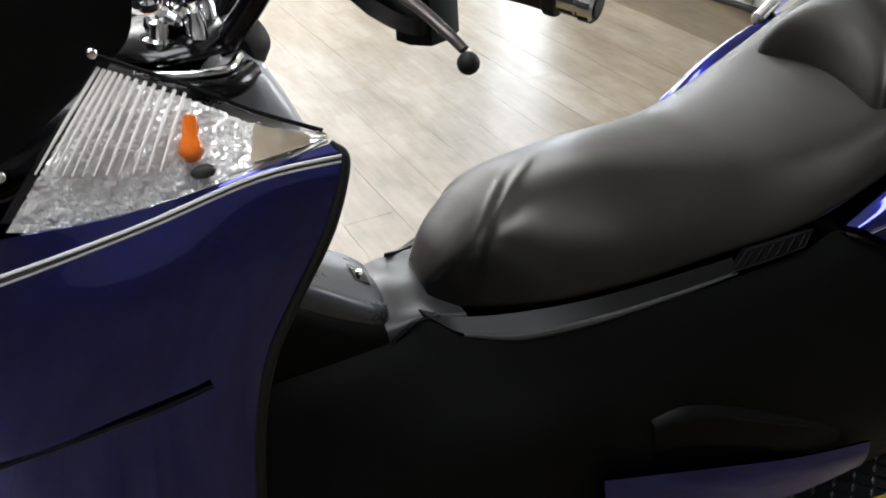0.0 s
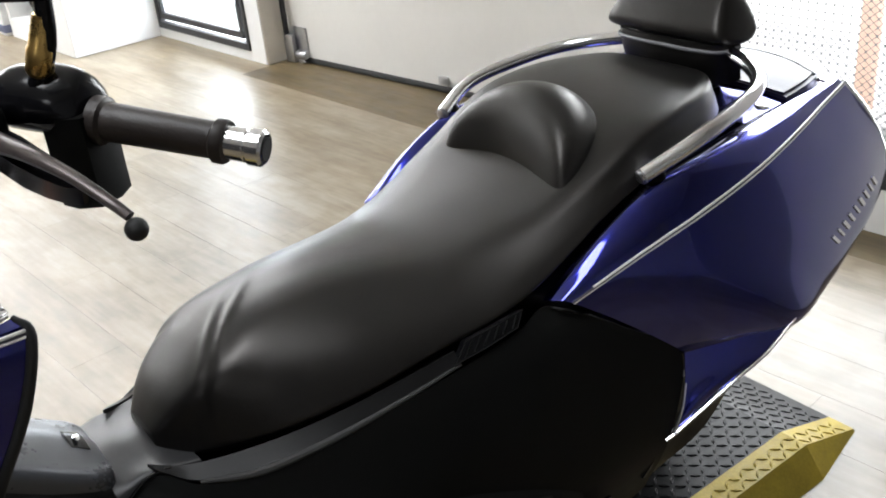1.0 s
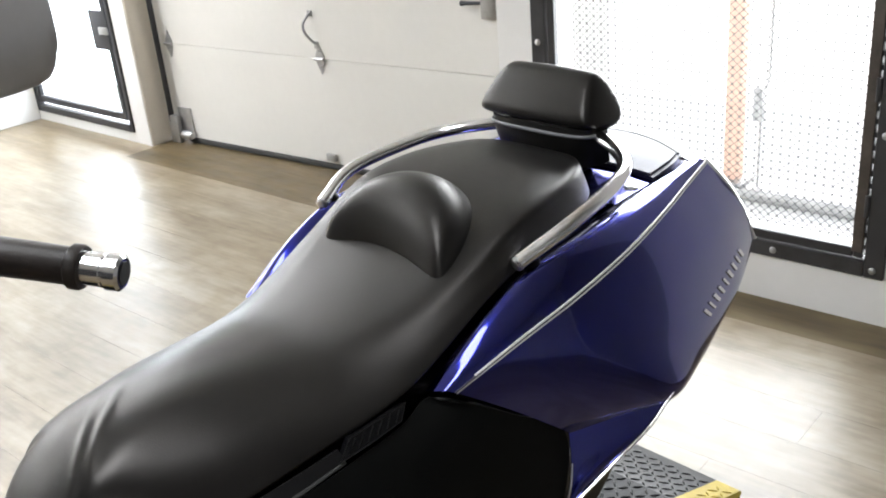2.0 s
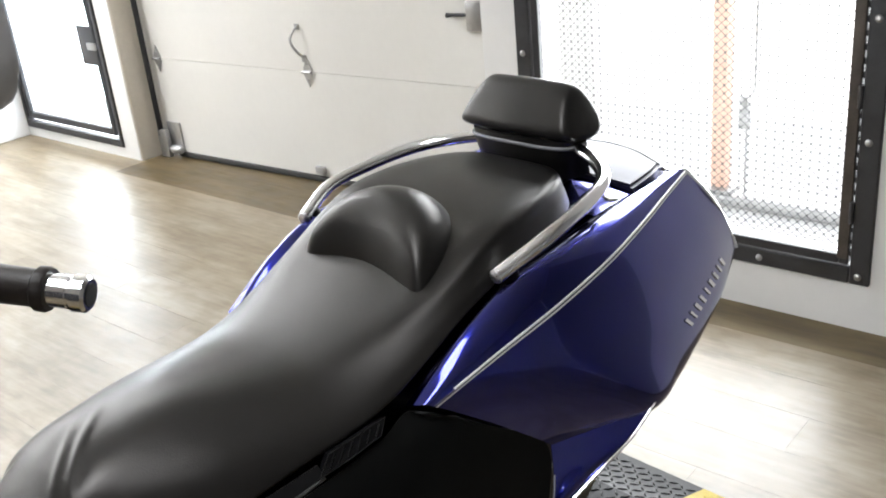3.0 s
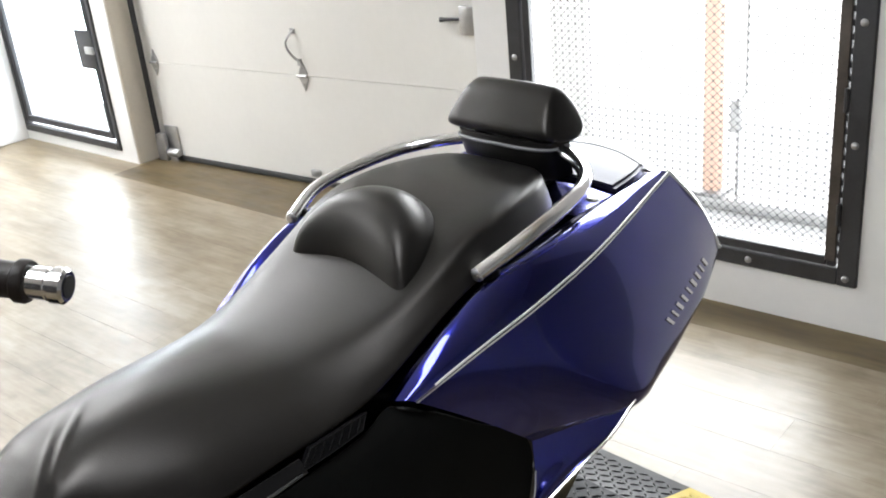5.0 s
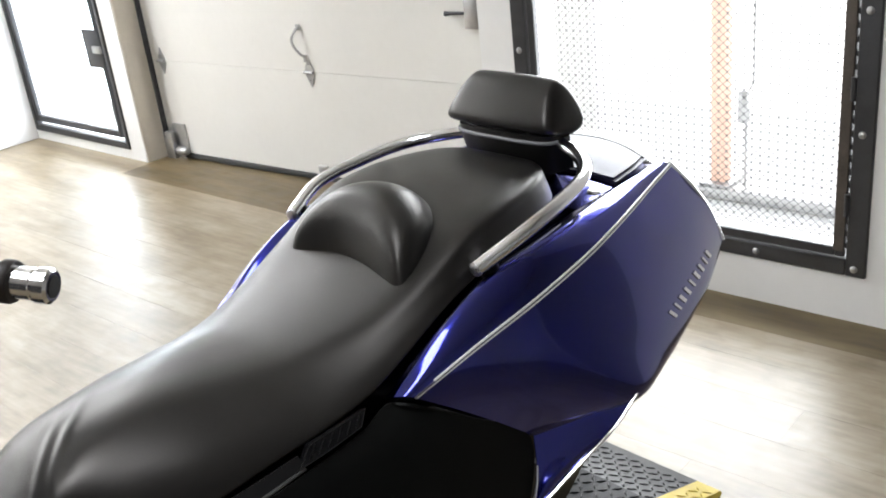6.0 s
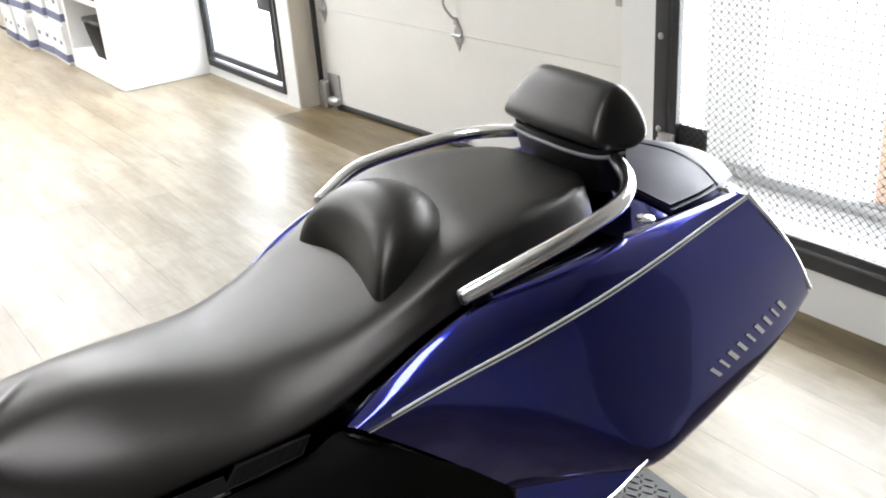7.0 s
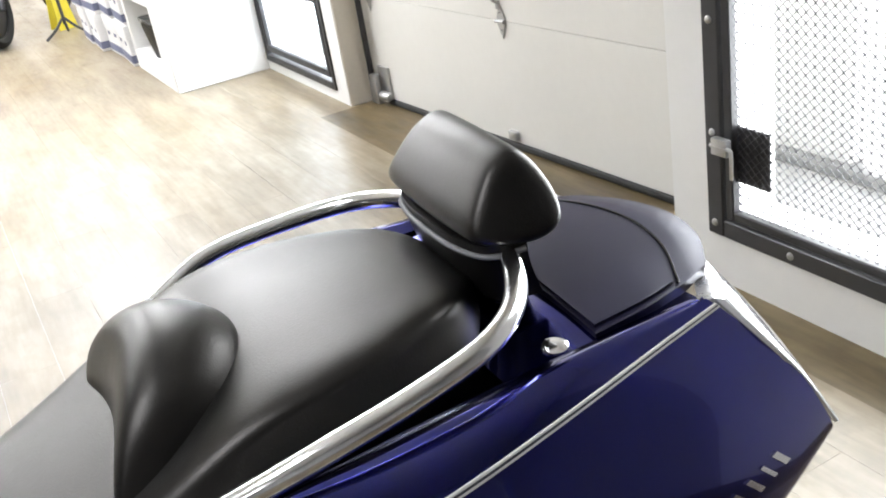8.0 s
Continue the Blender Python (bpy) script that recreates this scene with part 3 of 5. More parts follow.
def carton(m, w, d, h, label):
    c = thing("carton", m, label, "box", "cartons by the wall")
    part("body", box((-w / 2, -d / 2, 0), (w / 2, d / 2, h), 0.005), CARTON, c)
    part("printed_band", box((-w / 2 - 0.003, -d / 2 - 0.003, 0.02), (w / 2 + 0.003, d / 2 + 0.003, 0.075), 0.002), NAVY, c)
    part("lid", box((-w / 2 - 0.006, -d / 2 - 0.006, h - 0.1), (w / 2 + 0.006, d / 2 + 0.006, h + 0.004), 0.005), CARTON, c)
    for k in (-1, 1):
        part("hand_hole", box((-w / 2 - 0.004, k * d / 4 - 0.03, h * 0.5), (-w / 2 - 0.0015, k * d / 4 + 0.03, h * 0.5 + 0.025), 0.001), NAVY, c)
    return c


rng = random.Random(4)
for col in range(4):
    for lev in range(3):
        carton(pose(2.94 - 0.025 * col + rng.uniform(-0.02, 0.02), 7.73 + col * 0.40, lev * 0.29, 0, 0, rng.uniform(-3, 3)), 0.34, 0.37, 0.282, "white cardboard carton with a navy printed band, stacked")


# a parked motorcycle far behind, of which the tyre shows
def far_bike(m):
    b = thing("motorcycle", m, "dark parked motorcycle far down the showroom", "motorcycle")
    for name, x, r in (("front_wheel", -0.7, 0.31), ("rear_wheel", 0.7, 0.31)):
        bm = bmesh.new()
        ring = [[((r - 0.05 + 0.05 * math.cos(a)) * math.cos(t) + x, 0.06 * math.sin(a), (r - 0.05 + 0.05 * math.cos(a)) * math.sin(t) + r) for a in (2 * math.pi * k / 8 for k in range(8))] for t in (2 * math.pi * k / 24 for k in range(25))]
        w = part(name, hull(ring, 1, 1, False), RUBBER, b)
        part("rim", lathe((x, -0.04, r), (x, 0.04, r), [(0, 0.05), (0.2, r - 0.08), (0.8, r - 0.08), (1, 0.05)], 24), DARKMETAL, w)
    part("body", hull([[(x, w * math.cos(a), z + h * math.sin(a)) for a in (2 * math.pi * k / 8 for k in range(8))] for x, w, z, h in ((-0.6, 0.05, 0.7, 0.08), (-0.3, 0.16, 0.75, 0.18), (0.1, 0.2, 0.62, 0.2), (0.4, 0.16, 0.7, 0.1), (0.8, 0.08, 0.8, 0.05))], 4, 3), GLOSS, b)
    part("fork", tube([(-0.7, -0.1, 0.31), (-0.45, -0.1, 0.95)], 0.03, 1), DARKMETAL, b)
    part("fork", tube([(-0.7, 0.1, 0.31), (-0.45, 0.1, 0.95)], 0.03, 1), DARKMETAL, b)
    part("handlebar", tube([(-0.35, -0.36, 1.05), (-0.45, -0.1, 1.0), (-0.45, 0.1, 1.0), (-0.35, 0.36, 1.05)], 0.015), DARKMETAL, b)
    return b


far_bike(pose(2.45, 10.16, 0.0, 0, 0, 60))
sign = thing("floor_sign", pose(2.66, 9.85, 0, 0, 0, 15), "yellow folding floor sign standing by the cartons", "sign")
for k in (-1, 1):
    part("board", hull([[(x * w, k * (0.09 - 0.13 * z) + y * 0.006, z) for x, y in ((-1, -1), (1, -1), (1, 1), (-1, 1))] for z, w in ((0.0, 0.085), (0.3, 0.06), (0.6, 0.04))], 2, 1), YELLOWPLASTIC, sign)
part("handle", tube([(-0.03, 0, 0.60), (0, 0, 0.63), (0.03, 0, 0.60)], 0.008, 4, 8), YELLOWPLASTIC, sign)
bar_stand = thing("display_stand", pose(2.62, 9.42, 0), "slim black display stand with splayed feet", "stand")
part("pole", tube([(0, 0, 0.10), (0, 0, 1.3)], 0.014, 1, 10), IRON, bar_stand)
for k in range(3):
    a = radians(80 + 120 * k)
    part("foot", tube([(0, 0, 0.16), (0.10 * math.cos(a), 0.10 * math.sin(a), 0.07), (0.2 * math.cos(a), 0.2 * math.sin(a), 0.012)], 0.012, 4, 8), IRON, bar_stand)
part("head", box((-0.12, -0.02, 1.3), (0.12, 0.02, 1.5), 0.01), IRON, bar_stand)

# ---- the platform under the scooter ----
BIKE = pose(1.65, 1.56, 0, 0, 0, -5)
deck = thing("lift_platform", BIKE, "low black diamond plate lift platform with worn yellow edges", "lift")
PH, PW, PYELLOW, PEND = 0.07, 0.25, 0.185, 0.555


def prism(section, u0, u1):
    bm = bmesh.new()
    a, b = [bm.verts.new((u0, v, z)) for v, z in section], [bm.verts.new((u1, v, z)) for v, z in section]
    bm.faces.new(a)
    bm.faces.new(b[::-1])
    for k in range(len(a)):
        bm.faces.new((a[k], a[(k + 1) % len(a)], b[(k + 1) % len(b)], b[k]))
    return bm


part("deck_plate", prism([(-PYELLOW, 0.002), (PYELLOW, 0.002), (PYELLOW, PH), (-PYELLOW, PH)], -1.75, PEND), DIAMOND, deck)
for s in (-1, 1):
    part("edge_strip", prism([(s * PYELLOW, 0.002), (s * (PW + 0.05), 0.002), (s * PW, PH), (s * PYELLOW, PH)], -1.75, PEND + 0.0), YELLOW, deck, "yellow painted diamond plate edge")
RAMP = 0.2
part("ramp_plate", hull([[(PEND, -PYELLOW, 0.002), (PEND, PYELLOW, 0.002), (PEND, PYELLOW, PH), (PEND, -PYELLOW, PH)], [(PEND + RAMP, -PYELLOW, 0.001), (PEND + RAMP, PYELLOW, 0.001), (PEND + RAMP, PYELLOW, 0.006), (PEND + RAMP, -PYELLOW, 0.006)]], 1, 1), DIAMOND, deck)
for s in (-1, 1):
    part("ramp_edge", hull([[(PEND, s * PYELLOW, 0.002), (PEND, s * (PW + 0.05), 0.002), (PEND, s * PW, PH), (PEND, s * PYELLOW, PH)], [(PEND + RAMP, s * PYELLOW, 0.001), (PEND + RAMP, s * (PW + 0.004), 0.001), (PEND + RAMP, s * PW, 0.006), (PEND + RAMP, s * PYELLOW, 0.006)]], 1, 1), YELLOW, deck, "yellow painted ramp edge")


def treads(u0, u1, v0, v1, tilt=None):
    """Raised lozenges of chequer plate, alternately turned."""
    verts, faces = [], []
    step = 0.0245
    for i in range(int((u1 - u0) / step)):
        for j in range(int((v1 - v0) / step)):
            u, v = u0 + (i + 0.5) * step, v0 + (j + 0.5) * step
            a = radians(45 if (i + j) % 2 else -45)
            c, s = math.cos(a), math.sin(a)
            base = len(verts)
            for x, y, h in ((-0.0130, 0, 0), (0, -0.0036, 0), (0.0130, 0, 0), (0, 0.0036, 0), (-0.0095, 0, 0.0022), (0, -0.0021, 0.003), (0.0095, 0, 0.0022), (0, 0.0021, 0.003)):
                uu, vv = u + x * c - y * s, v + x * s + y * c
                z = PH if uu <= PEND else PH - (uu - PEND) * (PH - 0.006) / RAMP
                verts.append((uu, vv, z + h))
            faces += [tuple(base + k for k in f) for f in ((4, 5, 6, 7), (0, 1, 5, 4), (1, 2, 6, 5), (2, 3, 7, 6), (3, 0, 4, 7))]
    me = bpy.data.meshes.new("treads")
    me.from_pydata(verts, [], faces)
    return me


for v0, v1, mat in ((-PYELLOW, PYELLOW, DIAMOND), (-PW, -PYELLOW, YELLOW), (PYELLOW, PW, YELLOW)):
    me = treads(-1.7, PEND + RAMP - 0.01, v0, v1)
    me.materials.append(mat)
    ob = new("treads", me)
    ob.parent = deck
    tagged(ob, kind="stuff")

# ---- the scooter ----
bike = thing("scooter", BIKE, "dark blue maxi scooter with a black stepped seat and chrome rail", "scooter")


SU = (-0.772, -0.742, -0.69, -0.65, -0.60, -0.50, -0.40, -0.30, -0.22, -0.14, -0.05, 0.05, 0.15, 0.25, 0.325, 0.368)
S_TOP = (0.716, 0.758, 0.802, 0.825, 0.841, 0.850, 0.842, 0.832, 0.845, 0.869, 0.908, 0.956, 0.972, 0.975, 0.970, 0.951)
S_SH = (0.84, 0.82, 0.74, 0.62, 0.50, 0.43, 0.45, 0.52, 0.62, 0.72, 0.79, 0.85, 0.88, 0.85, 0.80, 0.78)
S_W = (0.044, 0.082, 0.122, 0.150, 0.177, 0.205, 0.214, 0.221, 0.225, 0.228, 0.229, 0.225, 0.212, 0.186, 0.143, 0.070)
S_BOT = (0.682, 0.680, 0.690, 0.700, 0.712, 0.732, 0.748, 0.760, 0.778, 0.815, 0.858, 0.885, 0.898, 0.905, 0.905, 0.902)
seat_rings = []
for u, zt, w, zb, sh in zip(SU, S_TOP, S_W, S_BOT, S_SH):
    h = zt - zb
    k = np.interp(u, (-0.3, 0.05), (0.12, 0.055))
    half = [(0.0, zt), (0.5 * sh * w, zt - (0.02 if u < 0 else 0.008) * h), (sh * w, zt - k * h), ((sh + 0.58 * (1 - sh)) * w, zt - 0.42 * h), ((sh + 0.94 * (1 - sh)) * w, zt - 0.78 * h), (0.985 * w, zb), (0.6 * w, zb - 0.012)]
    ring = [(u, v, z) for v, z in half] + [(u, 0, zb - 0.015)] + [(u, -v, z) for v, z in half[:0:-1]]
    seat_rings.append(ring)
bm = hull(seat_rings, 20, 9, True, (40, 6))
bm.normal_update()
# slanting folds across the nose, and the soft corner between its front and its side
for v in bm.verts:
    u, s, z = v.co
    if z > 0.74 and u < -0.5:
        for cu, slope, depth, wide, mid, reach in ((-0.594, 1.0, 0.0030, 0.0080, -0.018, 0.050), (-0.630, 0.95, 0.0022, 0.0075, -0.022, 0.042)):
            d = (u - cu - slope * s) / 1.35
            v.co -= v.normal * depth * math.exp(-(d / wide) ** 2) * math.exp(-((s - mid) / reach) ** 2)
    if u < -0.665 and z < 0.81 and abs(s) > 0.05:
        d = abs(s) - np.interp(u, (-0.76, -0.725, -0.706, -0.676, -0.62), (0.070, 0.087, 0.090, 0.076, 0.050))
        v.co += v.normal * 0.0034 * math.exp(-(d / 0.011) ** 2) * min(1, (-0.665 - u) / 0.03)
part("seat", bm, VINYL, bike, "black vinyl stepped seat with a creased nose", 60)

# crescent pad that props the rider's back
pad_rings = []
for v, uf, ub, zf, zk, zt in ((0.145, -0.084, -0.035, 0.870, 0.886, 0.902), (0.132, -0.089, 0.000, 0.868, 0.906, 0.942), (0.100, -0.082, 0.046, 0.868, 0.938, 0.980), (0.055, -0.071, 0.080, 0.874, 0.960, 1.003), (0.0, -0.066, 0.092, 0.876, 0.966, 1.009), (-0.06, -0.071, 0.086, 0.874, 0.958, 1.003), (-0.115, -0.082, 0.058, 0.868, 0.936, 0.980), (-0.147, -0.089, 0.018, 0.868, 0.904, 0.942), (-0.160, -0.086, -0.022, 0.870, 0.884, 0.904)):
    w = ub - uf
    pad_rings.append([(uf, v, zf), (uf + 0.03 * w, v, zf + 0.40 * (zt - zf)), (uf + 0.17 * w, v, zf + 0.80 * (zt - zf)), (uf + 0.42 * w, v, zt - 0.002), (uf + 0.68 * w, v, zt - 0.12 * (zt - zk)), (uf + 0.90 * w, v, zk + 0.42 * (zt - zk)), (ub + 0.004, v, zk - 0.02), (uf + 0.5 * w, v, zf - 0.02)])
part("rider_backrest", hull(pad_rings, 8, 8, True, (20, 14)), VINYL, bike, "black crescent lumbar pad", 70)

# passenger backrest: pillow, piping, bracket
PROFILE = [(0.360, 1.010), (0.353, 1.028), (0.372, 1.060), (0.398, 1.090), (0.430, 1.104), (0.454, 1.085), (0.472, 1.045), (0.472, 1.010), (0.445, 0.992), (0.400, 0.996)]
PAD_V = 0.022
pad_rings = []
for v, k in ((-0.146, 0.30), (-0.143, 0.68), (-0.136, 0.89), (-0.122, 0.975), (-0.08, 1.0), (0, 1.02), (0.085, 1.0), (0.128, 0.97), (0.143, 0.87), (0.151, 0.66), (0.155, 0.30)):
    pad_rings.append([(0.425 + (x - 0.425) * k + 0.10 * v * v, PAD_V + v * (1 - 2.6 * max(0, 1.04 + (z - 1.04) * k - 1.015)) , 1.040 + (z - 1.040) * k) for x, z in PROFILE])
back = part("passenger_backrest", hull(pad_rings, 6, 6, True, (4, 4)), VINYL, bike, "black vinyl passenger backrest pad", 60)
APRON = [(0.420, -0.116, 1.006), (0.376, -0.104, 1.004), (0.355, -0.055, 1.006), (0.349, 0.012, 1.008), (0.352, 0.080, 1.007), (0.368, 0.134, 1.006), (0.420, 0.152, 1.008)]
part("piping", tube([(x - 0.002, y, z - 0.013) for x, y, z in APRON], 0.0036, 6, 10), GREYVINYL, back, "grey piping")
part("apron", sheet([APRON, [(x + 0.003, y * 0.98, z - 0.035) for x, y, z in APRON], [(x + 0.016, y * 0.94, z - 0.080) for x, y, z in APRON]], 4, 5, 0.008, (0.5, 0, 0.95)), VINYL, back, "black apron under the pad")
part("bracket", box((0.385, -0.07, 0.90), (0.44, 0.10, 0.99), 0.015, 3), PLASTIC, back, "black backrest bracket")

# chrome grab rail
RAIL = [(0.006, -0.249, 0.908), (0.098, -0.273, 0.943), (0.217, -0.262, 0.960), (0.309, -0.235, 0.970), (0.369, -0.178, 0.977), (0.402, -0.097, 0.986), (0.410, -0.04, 0.988)]
RAIL_FAR = [(x + 0.016 * k, -y + 0.036 * k, z - 0.020 * k) for (x, y, z), k in zip(RAIL, (1, 1, 1, 0.9, 0.6, 0.25, 0))]
rail = part("grab_rail", tube(RAIL + RAIL_FAR[::-1], 0.0135, 5, 14), CHROME, bike, "polished chrome grab rail")
for s, du, dv, dz in ((-1, 0, 0, 0), (1, 0.016, 0.036, -0.020)):
    part("rail_bolt", lathe((0.008 + du, s * 0.250 + dv, 0.909 + dz), (-0.002 + du, s * 0.2475 + dv, 0.906 + dz), [(0, 0.0125), (0.7, 0.0125), (1, 0.009)], 14), ALU, rail)
    part("rail_foot", tube([(0.03 + du, s * 0.254 + dv, 0.915 + dz), (0.04 + du, s * 0.247 + dv, 0.885 + dz)], (0.013, 0.017), 1), PLASTIC, rail)

# blue rear quarter panels
TOP_EDGE = [(-0.201, -0.232, 0.764), (-0.09, -0.236, 0.830), (0.03, -0.238, 0.882), (0.16, -0.228, 0.895), (0.32, -0.214, 0.900), (0.45, -0.207, 0.903), (0.575, -0.205, 0.905)]
BEAD = [(-0.196, -0.252, 0.769), (-0.085, -0.262, 0.846), (0.035, -0.268, 0.894), (0.17, -0.266, 0.905), (0.33, -0.247, 0.908), (0.46, -0.228, 0.908), (0.585, -0.214, 0.905)]
STRIPE_LINE = [(-0.178, -0.274, 0.766), (-0.066, -0.303, 0.811), (0.073, -0.316, 0.842), (0.221, -0.311, 0.867), (0.365, -0.284, 0.882), (0.49, -0.250, 0.889), (0.600, -0.222, 0.896)]
MID = [(-0.078, -0.299, 0.692), (0.00, -0.337, 0.722), (0.12, -0.354, 0.745), (0.26, -0.349, 0.762), (0.41, -0.322, 0.780), (0.56, -0.286, 0.792), (0.688, -0.252, 0.790)]
LOW = [(0.035, -0.319, 0.597), (0.13, -0.364, 0.606), (0.228, -0.398, 0.613), (0.351, -0.371, 0.616), (0.479, -0.338, 0.630), (0.619, -0.300, 0.654), (0.747, -0.254, 0.682)]
UNDER = [(0.06, -0.297, 0.572), (0.155, -0.342, 0.574), (0.255, -0.368, 0.578), (0.370, -0.346, 0.586), (0.495, -0.316, 0.602), (0.632, -0.282, 0.628), (0.752, -0.240, 0.660)]


def both(name, rows, mat, n=5, m=5, thick=0.004, label="", inward=(0.2, 0, 0.6), sharp=38, parent=bike, slim=1.0, shift=(0, 0, 0)):
    """The left panel and its mirror image."""
    a = part(name, sheet(rows, n, m, thick, inward), mat, parent, label, sharp)
    b = part(name, sheet([[(x + shift[0], -y * slim + shift[1], z + shift[2]) for x, y, z in q] for q in rows], n, m, thick, inward), mat, parent, label, sharp)
    return a, b


quarters = both("rear_quarter_panel", [TOP_EDGE, BEAD, STRIPE_LINE, MID, LOW, UNDER], PAINT, 6, 6, 0.004, "glossy dark blue metallic rear side panel", sharp=60, shift=(0.008, 0.022, -0.008))
both("under_panel", [UNDER, [(x, y + 0.07, z - 0.012) for x, y, z in UNDER]], GLOSS, 2, 6, 0.004, "gloss black underside of the tail")
quarter_grid = smooth_grid([TOP_EDGE, BEAD, STRIPE_LINE, MID, LOW, UNDER], 6, 6)


def on_panel(row, lift=0.0018):
    """Points of the quarter panel along a fractional row, lifted outward."""
    i = int(row)
    line = quarter_grid[i] * (1 - row + i) + quarter_grid[min(i + 1, len(quarter_grid) - 1)] * (row - i)
    return [(x, y - lift, z + lift * 0.5) for x, y, z in line]


for s, panel in zip((1, -1), quarters):
    for row, mat, r in ((11.80, STRIPE, 0.0022), (12.0, DARKSTRIPE, 0.0020), (12.16, STRIPE, 0.0018)):
        line = [(x, s * y, z) for x, y, z in on_panel(row, 0.0003)]
        part("pinstripe", tube(line[2 if row < 12 else 0:], r, 1, 6), mat, panel, "silver pinstripe" if mat is STRIPE else "dark pinstripe")

# raised emblem shapes along the lower tail
for s, panel in zip((1, -1), quarters):
    g = quarter_grid
    for k in range(9):
        col = 22.3 + k * 1.14
        i0, fr = int(col), col - int(col)
        c = (g[21, i0] * (1 - fr) + g[21, i0 + 1] * fr) * 0.2 + (g[22, i0] * (1 - fr) + g[22, i0 + 1] * fr) * 0.8
        d = Vector(g[22, i0 + 2] - g[22, i0 - 1]).normalized()
        up = Vector(g[20, i0] - g[23, i0]).normalized()
        nrm = d.cross(up).normalized()
        if nrm.y > 0:
            nrm = -nrm
        m4 = Matrix((d, nrm, up)).transposed().to_4x4()
        m4.translation = Vector(c) + nrm * 0.0012
        bm = bmesh.new()
        # one slanted plain bar
        lean = Matrix(((1, 0, -0.5, 0), (0, 1, 0, 0), (0, 0, 1, 0), (0, 0, 0, 1)))
        bmesh.ops.create_cube(bm, size=1, matrix=m4 @ lean @ Matrix.Diagonal(((0.0095, 0.007, 0.011)[k % 3], 0.0024, 0.027, 1)))
        if s < 0:
            bmesh.ops.scale(bm, vec=(1, -1, 1), verts=bm.verts)
        part("emblem_bar", bm, CHROME, panel, "chrome emblem shape")

# lower blue panels with a chrome edge
LB = [[(0.036, -0.3165, 0.601), (0.13, -0.361, 0.610), (0.228, -0.394, 0.616)],
      [(0.024, -0.330, 0.548), (0.09, -0.362, 0.565), (0.165, -0.387, 0.572)],
      [(0.008, -0.338, 0.51), (0.04, -0.358, 0.528), (0.092, -0.371, 0.536)],
      [(-0.014, -0.340, 0.468), (-0.010, -0.341, 0.473), (-0.002, -0.344, 0.478)]]
lower = both("lower_side_panel", LB, PAINT, 5, 5, 0.004, "glossy dark blue lower side panel")
for s, panel in zip((1, -1), lower):
    part("chrome_edge", tube([(x, s * (y - 0.002), z - 0.004) for x, y, z in ([r[-1] for r in LB] + [(-0.03, -0.335, 0.462)])], 0.0032, 6, 8), CHROME, panel, "chrome edge strip")
    part("chrome_edge", tube([(x - 0.002, s * (y - 0.002), z) for x, y, z in ([r[0] for r in LB[1:]])], 0.003, 6, 8), CHROME, panel, "chrome edge strip")
both("under_panel", [[(0.232, -0.394, 0.600), (0.165, -0.382, 0.562), (0.092, -0.366, 0.526), (-0.008, -0.338, 0.466), (-0.08, -0.33, 0.40)], [(0.27, -0.33, 0.57), (0.21, -0.33, 0.53), (0.15, -0.33, 0.48), (0.07, -0.33, 0.42), (-0.02, -0.30, 0.36)]], PLASTIC, 4, 5, 0.004, "gloss black sill under the side panel")

# black side covers under the seat
SIDE_TOP = [(-1.16, -0.10, 0.66), (-0.86, -0.095, 0.672), (-0.795, -0.103, 0.690), (-0.752, -0.143, 0.674), (-0.680, -0.186, 0.677), (-0.578, -0.219, 0.696), (-0.472, -0.235, 0.714), (-0.362, -0.243, 0.728), (-0.265, -0.246, 0.742), (-0.212, -0.240, 0.758), (-0.184, -0.266, 0.757)]
SIDE_B = [(-1.16, -0.16, 0.62), (-0.86, -0.150, 0.62), (-0.79, -0.160, 0.625), (-0.745, -0.185, 0.62), (-0.67, -0.215, 0.63), (-0.57, -0.245, 0.65), (-0.46, -0.262, 0.668), (-0.35, -0.272, 0.682), (-0.24, -0.280, 0.700), (-0.16, -0.283, 0.715), (-0.085, -0.298, 0.690)]
SIDE_C = [(-1.16, -0.22, 0.54), (-0.86, -0.215, 0.54), (-0.78, -0.225, 0.545), (-0.73, -0.24, 0.545), (-0.65, -0.262, 0.56), (-0.55, -0.28, 0.575), (-0.44, -0.293, 0.59), (-0.32, -0.303, 0.60), (-0.20, -0.308, 0.612), (-0.08, -0.312, 0.62), (0.028, -0.318, 0.596)]
SIDE_D = [(-1.16, -0.25, 0.42), (-0.86, -0.25, 0.42), (-0.78, -0.26, 0.42), (-0.73, -0.268, 0.425), (-0.65, -0.28, 0.43), (-0.55, -0.298, 0.44), (-0.44, -0.31, 0.45), (-0.32, -0.322, 0.46), (-0.20, -0.33, 0.465), (-0.10, -0.334, 0.465), (-0.02, -0.337, 0.462)]
SIDE_E = [(-1.16, -0.27, 0.30), (-0.86, -0.27, 0.30), (-0.78, -0.275, 0.30), (-0.73, -0.277, 0.30), (-0.65, -0.28, 0.30), (-0.55, -0.283, 0.30), (-0.44, -0.288, 0.31), (-0.32, -0.295, 0.32), (-0.20, -0.302, 0.33), (-0.12, -0.308, 0.34), (-0.06, -0.315, 0.36)]
both("side_cover", [SIDE_TOP, SIDE_B, SIDE_C, SIDE_D, SIDE_E], PLASTIC, 5, 5, 0.004, "matt black side cover", inward=(-0.4, 0, 0.5), sharp=60, slim=0.92)

